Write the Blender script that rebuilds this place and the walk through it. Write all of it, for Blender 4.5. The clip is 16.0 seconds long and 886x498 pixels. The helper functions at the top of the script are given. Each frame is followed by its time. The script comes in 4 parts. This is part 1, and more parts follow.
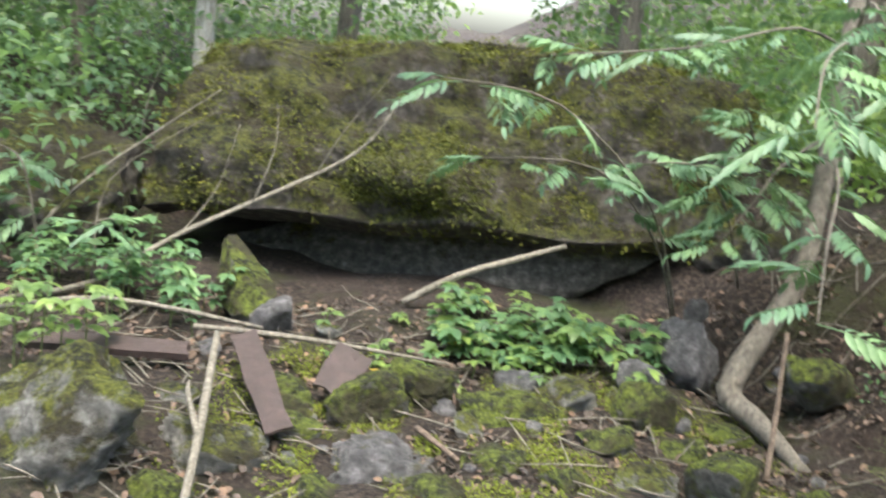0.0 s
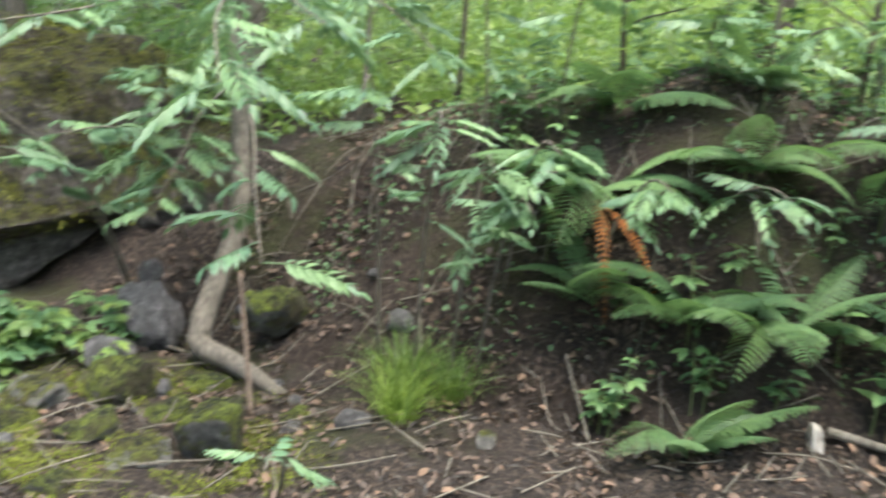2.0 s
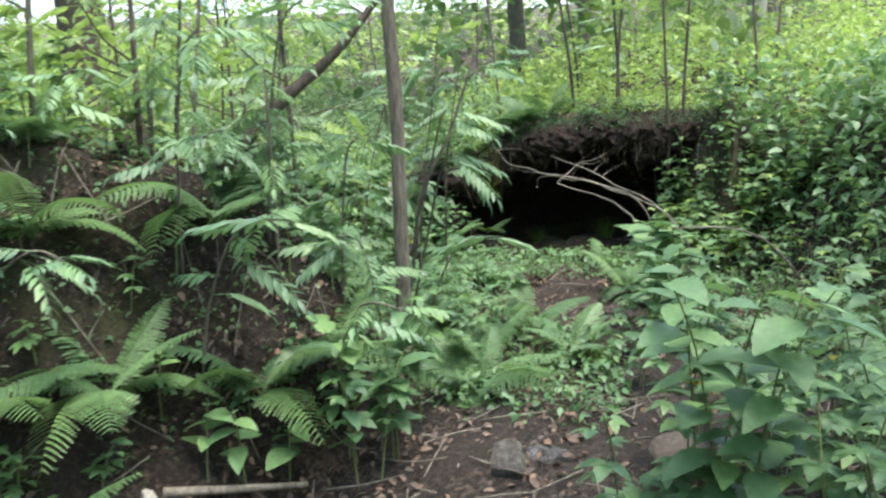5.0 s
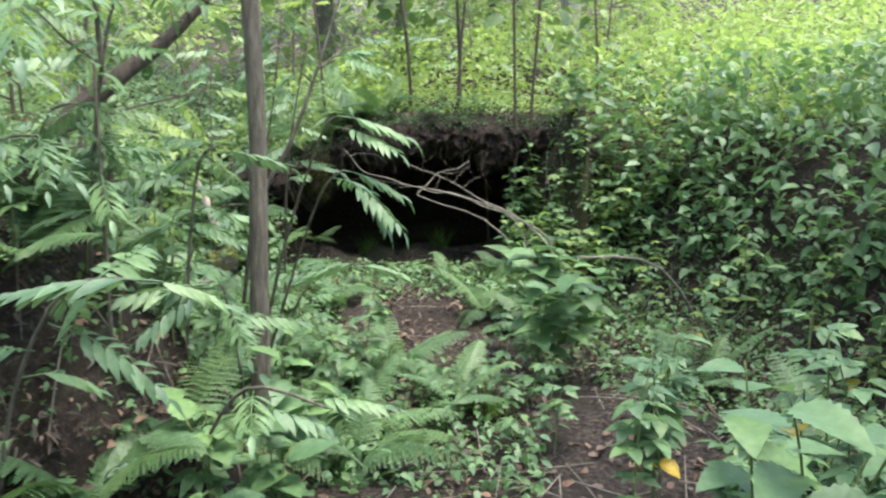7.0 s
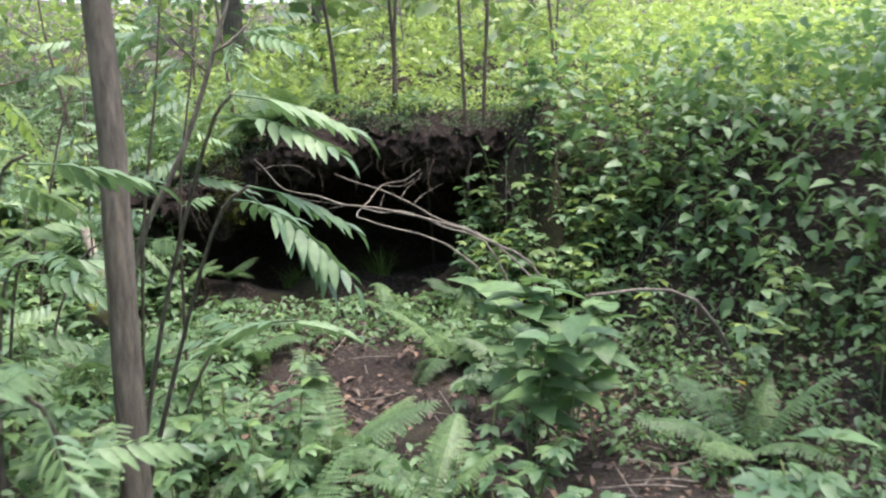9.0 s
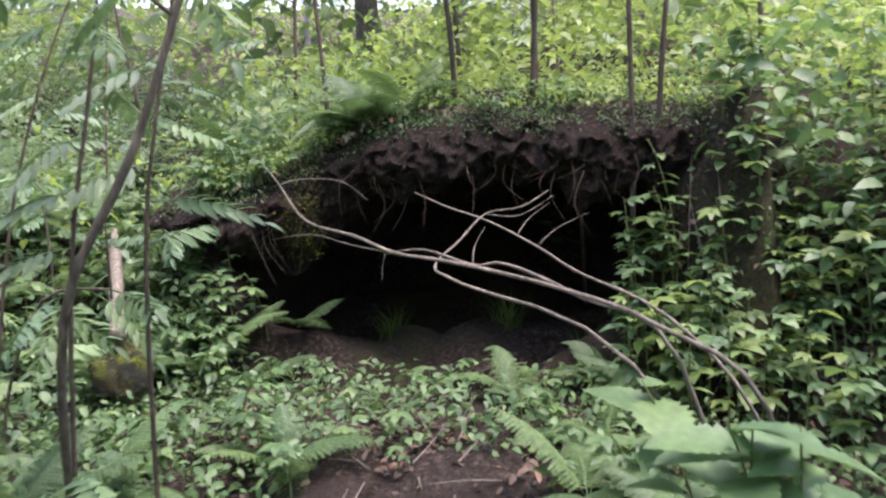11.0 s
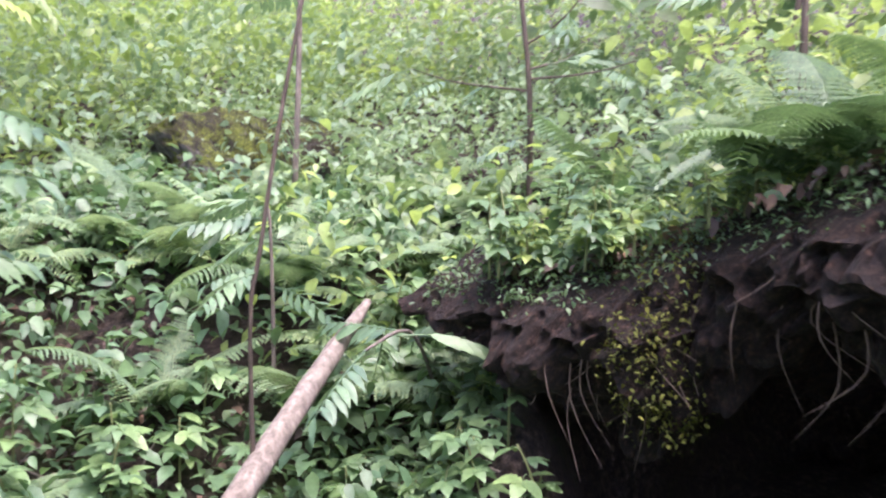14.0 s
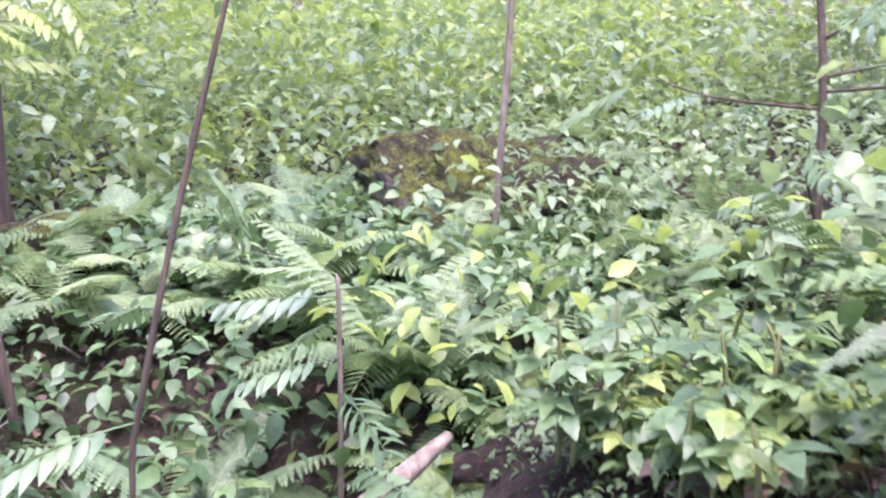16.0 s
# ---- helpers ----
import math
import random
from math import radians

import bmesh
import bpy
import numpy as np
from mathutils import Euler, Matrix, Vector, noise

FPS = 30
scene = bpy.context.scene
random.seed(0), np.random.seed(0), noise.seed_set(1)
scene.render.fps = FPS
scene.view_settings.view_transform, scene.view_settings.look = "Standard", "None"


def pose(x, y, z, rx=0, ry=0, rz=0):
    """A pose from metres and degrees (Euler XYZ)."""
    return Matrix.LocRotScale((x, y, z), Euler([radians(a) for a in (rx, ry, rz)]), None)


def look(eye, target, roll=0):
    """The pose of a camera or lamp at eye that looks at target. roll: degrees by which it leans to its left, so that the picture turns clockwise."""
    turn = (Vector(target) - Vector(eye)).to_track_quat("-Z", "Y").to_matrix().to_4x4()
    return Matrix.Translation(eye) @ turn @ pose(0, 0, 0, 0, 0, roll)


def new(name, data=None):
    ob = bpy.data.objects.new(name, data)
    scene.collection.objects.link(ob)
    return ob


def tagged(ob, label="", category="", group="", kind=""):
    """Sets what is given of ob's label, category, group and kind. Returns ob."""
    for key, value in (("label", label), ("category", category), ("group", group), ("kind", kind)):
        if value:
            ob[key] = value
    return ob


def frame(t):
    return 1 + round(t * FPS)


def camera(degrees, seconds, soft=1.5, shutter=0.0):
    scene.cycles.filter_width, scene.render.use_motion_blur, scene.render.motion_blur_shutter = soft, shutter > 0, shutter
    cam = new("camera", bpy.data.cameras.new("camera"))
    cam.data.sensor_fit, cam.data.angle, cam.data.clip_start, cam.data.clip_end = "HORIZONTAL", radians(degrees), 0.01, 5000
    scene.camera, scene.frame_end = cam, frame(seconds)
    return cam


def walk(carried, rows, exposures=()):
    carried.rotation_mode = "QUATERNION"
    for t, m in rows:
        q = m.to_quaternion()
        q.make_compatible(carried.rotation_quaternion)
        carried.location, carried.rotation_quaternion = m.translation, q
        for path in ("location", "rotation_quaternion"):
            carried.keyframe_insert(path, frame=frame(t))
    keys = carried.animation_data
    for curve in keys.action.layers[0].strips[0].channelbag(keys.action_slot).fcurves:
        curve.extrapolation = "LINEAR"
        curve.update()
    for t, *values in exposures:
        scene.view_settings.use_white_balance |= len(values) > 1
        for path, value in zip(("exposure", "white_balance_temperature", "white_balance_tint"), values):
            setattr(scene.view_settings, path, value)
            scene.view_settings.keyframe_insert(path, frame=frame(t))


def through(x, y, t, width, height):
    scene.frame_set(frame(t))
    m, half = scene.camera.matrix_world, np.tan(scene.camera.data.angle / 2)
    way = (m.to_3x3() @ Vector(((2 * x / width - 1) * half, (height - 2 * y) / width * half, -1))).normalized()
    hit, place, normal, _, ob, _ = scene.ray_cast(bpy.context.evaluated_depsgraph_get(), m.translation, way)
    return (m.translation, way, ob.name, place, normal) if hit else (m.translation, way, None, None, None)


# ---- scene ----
cam = camera(52.73, 16.0, soft=2.2, shutter=0.5)
# seconds, x, y, z, yaw, pitch, roll
PATH = [
    (0.0, 0.000, 0.000, 1.500, 0.02, -13.13, 8.53),
    (0.5, 0.035, -0.003, 1.533, -5.19, -15.12, 6.51),
    (1.0, 0.096, -0.029, 1.536, -13.88, -15.78, 5.08),
    (1.5, 0.095, -0.052, 1.555, -23.51, -15.11, 4.45),
    (2.0, 0.018, -0.020, 1.554, -35.00, -12.90, 3.54),
    (2.5, -0.007, 0.016, 1.548, -45.11, -11.01, 2.21),
    (3.0, -0.001, 0.007, 1.534, -54.74, -9.62, 0.88),
    (3.5, 0.054, -0.026, 1.509, -61.83, -8.90, -0.28),
    (4.0, 0.124, -0.107, 1.503, -67.32, -8.75, -1.49),
    (4.5, 0.324, -0.194, 1.510, -69.71, -9.09, -2.31),
    (4.7, 0.405, -0.215, 1.515, -70.46, -9.15, -2.49),
    (6.8, 1.202, 0.426, 1.610, -85.30, -10.17, 0.33),
    (7.0, 1.254, 0.453, 1.602, -86.71, -10.38, 0.57),
    (7.5, 1.472, 0.522, 1.549, -89.30, -10.04, -0.63),
    (8.0, 1.827, 0.640, 1.536, -91.99, -10.13, -1.93),
    (8.2, 1.933, 0.671, 1.528, -92.90, -9.80, -2.21),
    (10.3, 3.458, 0.515, 1.411, -84.43, -8.99, -2.13),
    (10.5, 3.623, 0.513, 1.404, -83.04, -8.91, -2.61),
    (11.0, 4.072, 0.511, 1.382, -80.89, -8.77, -1.36),
    (11.5, 4.390, 0.576, 1.444, -79.77, -8.95, -0.75),
    (12.0, 4.726, 0.573, 1.484, -75.43, -8.52, -0.84),
    (12.5, 5.145, 0.534, 1.445, -67.58, -8.63, -2.07),
    (13.0, 5.672, 0.483, 1.332, -54.42, -4.71, -0.17),
    (13.5, 6.067, 0.648, 1.389, -48.73, -6.95, 0.30),
    (14.0, 6.430, 0.818, 1.441, -44.83, -9.63, 1.79),
    (14.5, 6.739, 0.930, 1.474, -40.07, -12.08, 2.29),
    (15.0, 7.186, 1.008, 1.474, -29.64, -11.62, 1.54),
    (15.5, 7.401, 1.085, 1.522, -22.27, -11.39, 0.35),
    (16.0, 7.500, 1.209, 1.523, -19.19, -10.40, 1.24),
]
walk(cam, [(t, pose(x, y, z, 90 + p, 0, w) @ pose(0, 0, 0, 0, 0, r)) for t, x, y, z, w, p, r in PATH],
     exposures=[(0, 2.4, 6400, 6), (4.5, 2.4, 6300, 7), (8, 2.45, 6400, 13), (10.5, 2.2, 6400, 29), (12, 2.35, 6400, 33), (13, 2.42, 6300, 34), (13.5, 2.62, 6200, 37), (14.5, 2.8, 6100, 45), (16, 2.86, 5950, 52)])

# ---- light ----
world = bpy.data.worlds.new("world")
scene.world = world
world.use_nodes = True
wn = world.node_tree
sky = wn.nodes.new("ShaderNodeTexSky")
sky.sky_type, sky.sun_disc, sky.sun_elevation, sky.sun_rotation = "NISHITA", False, radians(75), radians(180)
sky.air_density, sky.dust_density = 1.0, 4.0
wn.links.new(sky.outputs[0], wn.nodes["Background"].inputs[0])
wn.nodes["Background"].inputs[1].default_value = 0.15
sun = new("sun", bpy.data.lights.new("sun", "SUN"))
sun.data.energy, sun.data.angle, sun.data.color = 1.5, radians(40), (1, 0.95, 0.86)
sun.matrix_world = look((4, -4, 22), (4, 2, 0))
tagged(sun, kind="structure")


# ---- materials ----
def material(name, rough=0.8, metal=0.0):
    m = bpy.data.materials.new(name)
    m.use_nodes = True
    n = m.node_tree.nodes
    b = n["Principled BSDF"]
    b.inputs["Roughness"].default_value, b.inputs["Metallic"].default_value = rough, metal
    return m, m.node_tree, b


def node(tree, kind, **values):
    n = tree.nodes.new(kind)
    for k, v in values.items():
        n.inputs[k.replace("_", " ")].default_value = v
    return n


def ramp(tree, source, stops):
    r = tree.nodes.new("ShaderNodeValToRGB")
    el = r.color_ramp.elements
    while len(el) < len(stops):
        el.new(0.5)
    for e, (at, c) in zip(el, stops):
        e.position, e.color = at, (*c, 1)
    tree.links.new(source, r.inputs[0])
    return r.outputs[0]


def mix(tree, fac, a, b):
    m = tree.nodes.new("ShaderNodeMix")
    m.data_type = "RGBA"
    for s, v in ((m.inputs[0], fac), (m.inputs[6], a), (m.inputs[7], b)):
        if isinstance(v, (tuple, float, int)):
            s.default_value = (*v, 1) if isinstance(v, tuple) else v
        else:
            tree.links.new(v, s)
    return m.outputs[2]


def noise_of(tree, scale, detail=6, rough=0.6, stretch=None):
    c = tree.nodes.new("ShaderNodeTexCoord")
    n = node(tree, "ShaderNodeTexNoise", Scale=scale, Detail=detail, Roughness=rough)
    if stretch:
        m = node(tree, "ShaderNodeMapping", Scale=stretch)
        tree.links.new(c.outputs["Object"], m.inputs[0])
        tree.links.new(m.outputs[0], n.inputs[0])
    else:
        tree.links.new(c.outputs["Object"], n.inputs[0])
    return n.outputs["Fac"]


def bump(tree, b, height, strength=0.5, distance=0.02):
    n = node(tree, "ShaderNodeBump", Strength=strength, Distance=distance)
    tree.links.new(height, n.inputs["Height"])
    tree.links.new(n.outputs[0], b.inputs["Normal"])


def earth():
    m, t, b = material("forest_soil", 0.95)
    fine = ramp(t, noise_of(t, 38, 8, 0.7), [(0.36, (0.008, 0.005, 0.004)), (0.5, (0.042, 0.028, 0.02)), (0.66, (0.17, 0.125, 0.095))])
    broad = ramp(t, noise_of(t, 2.2, 4), [(0.42, (0, 0, 0)), (0.6, (1, 1, 1))])
    soil = mix(t, broad, fine, ramp(t, noise_of(t, 75, 6, 0.8), [(0.35, (0.012, 0.007, 0.005)), (0.65, (0.075, 0.05, 0.036))]))
    green = ramp(t, noise_of(t, 1.1, 5, 0.7), [(0.52, (0, 0, 0)), (0.66, (0.7, 0.7, 0.7))])
    mossy = ramp(t, noise_of(t, 60, 5), [(0.3, (0.02, 0.028, 0.006)), (0.7, (0.1, 0.12, 0.025))])
    t.links.new(mix(t, green, soil, mossy), b.inputs[0])
    bump(t, b, noise_of(t, 30, 9, 0.75), 1.0, 0.09)
    return m


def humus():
    """Damp black-brown topsoil with root fibres, colour darkened further for shade under the overhang."""
    m, t, b = material("damp_shaded_humus", 0.97)
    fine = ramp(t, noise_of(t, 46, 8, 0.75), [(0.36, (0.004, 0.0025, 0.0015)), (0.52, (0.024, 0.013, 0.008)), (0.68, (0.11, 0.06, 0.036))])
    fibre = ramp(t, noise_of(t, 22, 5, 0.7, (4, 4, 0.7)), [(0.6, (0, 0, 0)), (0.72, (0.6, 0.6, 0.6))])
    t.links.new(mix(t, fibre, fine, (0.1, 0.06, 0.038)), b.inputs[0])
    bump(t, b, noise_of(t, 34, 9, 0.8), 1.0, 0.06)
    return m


def mossy_stone(name, moss_amount, stone=(0.27, 0.26, 0.24), moss=(0.17, 0.165, 0.022)):
    m, t, b = material(name, 0.92)
    g = node(t, "ShaderNodeNewGeometry")
    s = t.nodes.new("ShaderNodeSeparateXYZ")
    t.links.new(g.outputs["Normal"], s.inputs[0])
    a = node(t, "ShaderNodeMath")
    a.operation = "MULTIPLY_ADD"
    t.links.new(s.outputs[2], a.inputs[0])
    a.inputs[1].default_value = 0.22
    t.links.new(noise_of(t, 3.2, 7, 0.72), a.inputs[2])
    cover = ramp(t, a.outputs[0], [(0.62 - moss_amount, (0, 0, 0)), (0.72 - moss_amount, (1, 1, 1))])
    dark = tuple(c * 0.16 for c in stone)
    rock = ramp(t, noise_of(t, 17, 8, 0.7), [(0.3, dark), (0.5, tuple(c * 0.55 for c in stone)), (0.62, stone), (0.75, tuple(min(0.7, c * 1.9) for c in stone))])
    pile = ramp(t, noise_of(t, 70, 6, 0.75), [(0.28, tuple(c * 0.12 for c in moss)), (0.52, tuple(c * 0.7 for c in moss)), (0.74, tuple(c * 1.7 for c in moss))])
    clump = ramp(t, noise_of(t, 14, 7, 0.75), [(0.42, (0, 0, 0)), (0.54, (1, 1, 1))])
    brown = ramp(t, noise_of(t, 4.5, 7, 0.7), [(0.46, (0, 0, 0)), (0.57, (0.9, 0.9, 0.9))])
    pile = mix(t, clump, tuple(c * 0.07 for c in moss), pile)
    pile = mix(t, brown, pile, ramp(t, noise_of(t, 50, 6, 0.8), [(0.35, (0.008, 0.006, 0.003)), (0.62, (0.06, 0.046, 0.022))]))
    t.links.new(mix(t, cover, rock, pile), b.inputs[0])
    bump(t, b, noise_of(t, 40, 9, 0.8), 1.0, 0.07)
    return m


def leaf_material(name, colour, spread=0.5, through=0.45, rough=0.45):
    m, t, b = material(name, rough)
    info = t.nodes.new("ShaderNodeObjectInfo")
    g = node(t, "ShaderNodeNewGeometry")
    add = node(t, "ShaderNodeMath")
    t.links.new(info.outputs["Random"], add.inputs[0])
    t.links.new(g.outputs["Random Per Island"], add.inputs[1])
    half = node(t, "ShaderNodeMath")
    half.operation = "MULTIPLY"
    half.inputs[1].default_value = 0.5
    t.links.new(add.outputs[0], half.inputs[0])
    lo = (colour[0] * (1 - spread), colour[1] * (1 - spread * 0.8), colour[2] * (1 - spread * 0.6))
    hi = (colour[0] * (1 + spread * 1.4), colour[1] * (1 + spread), colour[2] * (1 + spread * 0.4))
    c = ramp(t, half.outputs[0], [(0.1, lo), (0.5, colour), (0.9, hi)])
    blot = ramp(t, noise_of(t, 40, 4), [(0.35, (0.72, 0.72, 0.72)), (0.65, (1.1, 1.1, 1.1))])
    mul = t.nodes.new("ShaderNodeMix")
    mul.data_type, mul.blend_type = "RGBA", "MULTIPLY"
    mul.inputs[0].default_value = 1
    t.links.new(c, mul.inputs[6])
    t.links.new(blot, mul.inputs[7])
    t.links.new(mul.outputs[2], b.inputs[0])
    tr = node(t, "ShaderNodeBsdfTranslucent")
    yellow = mix(t, 0.4, mul.outputs[2], (colour[0] * 1.5, colour[1] * 1.45, colour[2] * 0.7))
    t.links.new(yellow, tr.inputs[0])
    sh = node(t, "ShaderNodeMixShader", Fac=through)
    t.links.new(b.outputs[0], sh.inputs[1])
    t.links.new(tr.outputs[0], sh.inputs[2])
    t.links.new(sh.outputs[0], t.nodes["Material Output"].inputs[0])
    return m


def bark_material(name, pale, dark, rough=0.85, stretch=(6, 6, 1.2)):
    m, t, b = material(name, rough)
    n = noise_of(t, 8, 8, 0.7, stretch)
    t.links.new(ramp(t, n, [(0.3, dark), (0.52, tuple((p + d) / 2 for p, d in zip(pale, dark))), (0.7, pale)]), b.inputs[0])
    bump(t, b, n, 0.7, 0.02)
    return m


SOIL = earth()
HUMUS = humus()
BOULDER = mossy_stone("mossy_concrete", 0.13, (0.17, 0.15, 0.13), (0.13, 0.14, 0.018))
ROCK = mossy_stone("mossy_rock", 0.07, (0.42, 0.41, 0.38), (0.22, 0.24, 0.026))
MOSSY = mossy_stone("thick_moss_rock", 0.2, (0.3, 0.29, 0.27), (0.23, 0.29, 0.032))
GREY = mossy_stone("grey_stone", -0.1, (0.28, 0.27, 0.275))
DARKSTONE = mossy_stone("damp_concrete", -0.08, (0.3, 0.28, 0.25))
ROWAN = leaf_material("rowan_leaf", (0.115, 0.21, 0.11), 0.4, 0.3, 0.5)
FERN = leaf_material("fern_leaf", (0.11, 0.2, 0.085), 0.4, 0.35, 0.5)
HERB = leaf_material("herb_leaf", (0.12, 0.225, 0.095), 0.45, 0.35, 0.48)
# lighter than the bank's leaves: brighter light above the bank is put into it
BRIGHT = leaf_material("brightened_leaf", (0.21, 0.32, 0.105), 0.5, 0.5)
PALEFERN = leaf_material("pale_fern_leaf", (0.19, 0.3, 0.155), 0.4, 0.4, 0.5)
CANOPY = leaf_material("canopy_leaf", (0.12, 0.2, 0.085), 0.5, 0.5)
YELLOW = leaf_material("yellow_leaf", (0.55, 0.42, 0.07), 0.3, 0.4)
DEAD = leaf_material("dead_leaf", (0.15, 0.105, 0.08), 0.6, 0.1, 0.9)
RUSTFERN = leaf_material("withered_fern", (0.3, 0.12, 0.035), 0.4, 0.2, 0.9)
BRIGHTMOSS = leaf_material("bright_moss", (0.15, 0.18, 0.022), 0.35, 0.2, 0.95)
MOSSTUFT = leaf_material("moss_tuft", (0.1, 0.115, 0.018), 0.45, 0.2, 0.95)
GRASS = leaf_material("grass_blade", (0.17, 0.26, 0.06), 0.4, 0.4, 0.5)
BARK = bark_material("grey_bark", (0.24, 0.21, 0.17), (0.05, 0.042, 0.033))
DARKBARK = bark_material("dark_bark", (0.13, 0.1, 0.075), (0.03, 0.023, 0.018))
DEADWOOD = bark_material("bleached_wood", (0.3, 0.27, 0.22), (0.07, 0.06, 0.045))
ROOT = bark_material("root_bark", (0.22, 0.16, 0.12), (0.05, 0.035, 0.025))
STEM = bark_material("green_stem", (0.2, 0.24, 0.09), (0.09, 0.12, 0.04))
RUST = bark_material("brown_painted_steel", (0.07, 0.046, 0.042), (0.03, 0.02, 0.018), 0.6, (2, 2, 2))
BIRCH = bark_material("pale_bark", (0.6, 0.57, 0.52), (0.14, 0.12, 0.1))


# ---- building helpers ----
def mesh_of(name, verts, faces, mat, smooth=True):
    me = bpy.data.meshes.new(name)
    me.from_pydata([tuple(v) for v in verts], [], faces)
    me.materials.append(mat)
    if smooth:
        me.polygons.foreach_set("use_smooth", [True] * len(me.polygons))
    return me


def bulk_mesh(name, verts, faces, mat):
    """A mesh from arrays: verts (n, 3), faces (m, 4)."""
    me = bpy.data.meshes.new(name)
    n, m = len(verts), len(faces)
    me.vertices.add(n)
    me.vertices.foreach_set("co", np.ascontiguousarray(verts, dtype=np.float32).ravel())
    me.loops.add(m * 4)
    me.loops.foreach_set("vertex_index", np.ascontiguousarray(faces, dtype=np.int32).ravel())
    me.polygons.add(m)
    me.polygons.foreach_set("loop_start", np.arange(0, m * 4, 4, dtype=np.int32))
    me.update(calc_edges=True)
    me.validate()
    me.materials.append(mat)
    return me


def thing(name, m, label, category, group="", kind=""):
    ob = new(name)
    ob.empty_display_size = 0.05
    ob.matrix_basis = m
    return tagged(ob, label, category, group, kind)


def part(name, me, parent, m=None, label=""):
    ob = new(name, me)
    ob.parent = parent
    if m is not None:
        ob.matrix_basis = m
    return tagged(ob, label)


def tube_data(points, radii, sides=7, wobble=0.0):
    """A bent, tapered tube through points, closed at both ends."""
    pts = [Vector(p) for p in points]
    fine, rad = [], []
    for i in range(len(pts) - 1):
        p0, p1, p2, p3 = pts[max(0, i - 1)], pts[i], pts[i + 1], pts[min(len(pts) - 1, i + 2)]
        for k in range(4):
            s = k / 4
            fine.append(0.5 * ((2 * p1) + (p2 - p0) * s + (2 * p0 - 5 * p1 + 4 * p2 - p3) * s * s + (3 * p1 - p0 - 3 * p2 + p3) * s ** 3))
            rad.append(radii[i] + (radii[i + 1] - radii[i]) * s)
    fine.append(pts[-1])
    rad.append(radii[-1])
    verts, faces = [], []
    for i, p in enumerate(fine):
        way = (fine[min(i + 1, len(fine) - 1)] - fine[max(i - 1, 0)]).normalized()
        side = way.cross(Vector((0.3, 0.2, 0.93)) if abs(way.z) < 0.8 else Vector((1, 0.1, 0))).normalized()
        up = way.cross(side)
        for k in range(sides):
            a = 2 * math.pi * k / sides
            r = rad[i] * (1 + wobble * noise.noise(p * 9 + Vector((k * 3.1, 0, 0))))
            verts.append(p + side * (r * math.cos(a)) + up * (r * math.sin(a)))
        if i:
            b = (i - 1) * sides
            faces += [(b + k, b + (k + 1) % sides, b + sides + (k + 1) % sides, b + sides + k) for k in range(sides)]
    n = len(verts)
    faces += [tuple(range(sides))[::-1], tuple(range(n - sides, n))]
    return verts, faces


def tube(name, points, radii, mat, sides=7, wobble=0.15):
    return mesh_of(name, *tube_data(points, radii, sides, wobble), mat)


def leaf_data(length, width, droop=0.25, fold=0.25, teeth=0):
    """An ovate leaf along +y with a folded midrib, from base to drooping tip."""
    rows = [(0.0, 0.04), (0.16, 0.62), (0.4, 1.0), (0.66, 0.78), (0.86, 0.36), (1.0, 0.02)]
    if teeth:
        rows = [(0.0, 0.04)]
        for k in range(teeth):
            a = (k + 0.55) / (teeth + 0.4)
            w = 1.05 * math.sin(math.pi * a ** 0.72) ** 0.8
            rows += [(a - 0.25 / teeth, w * 0.93), (a + 0.2 / teeth, w * 0.74)]
        rows.append((1.0, 0.02))
    verts, faces = [], []
    for i, (s, w) in enumerate(rows):
        y, z = length * s * (1 - 0.12 * droop * s), -length * droop * s * s
        half = 0.5 * width * w
        verts += [(-half, y, z + half * fold), (0, y, z), (half, y, z + half * fold)]
        if i:
            a = 3 * (i - 1)
            faces += [(a, a + 1, a + 4, a + 3), (a + 1, a + 2, a + 5, a + 4)]
    return np.array(verts), faces


def joined(pieces):
    verts, faces = [], []
    for v, f in pieces:
        n = len(verts)
        verts += [tuple(p) for p in v]
        faces += [tuple(i + n for i in q) for q in f]
    return verts, faces


def moved(data, m):
    v, f = data
    return [m @ Vector(p) for p in v], f


def pinnate_leaf(pairs, leaflet, width, length, droop):
    """A rowan leaf: a thin rachis with paired leaflets and one at the tip."""
    out = []
    line = [(0, length * s, -length * droop * s * s) for s in (0, 0.35, 0.7, 1)]
    out.append(tube_data(line, [0.0022, 0.002, 0.0015, 0.001], 4))
    for i in range(pairs):
        s = 0.26 + 0.72 * i / pairs
        size = leaflet * (0.78 + 0.5 * math.sin(math.pi * min(1, s)))
        for side in (-1, 1):
            m = pose(0, length * s, -length * droop * s * s, -20 + random.uniform(-14, 10), side * random.uniform(5, 22), -side * (62 - 16 * s + random.uniform(-6, 6)))
            out.append(moved(leaf_data(size, size * width, 0.22, 0.3), m))
    out.append(moved(leaf_data(leaflet, leaflet * width, 0.3, 0.3), pose(0, length, -length * droop, -30, 0, 0)))
    return joined(out)


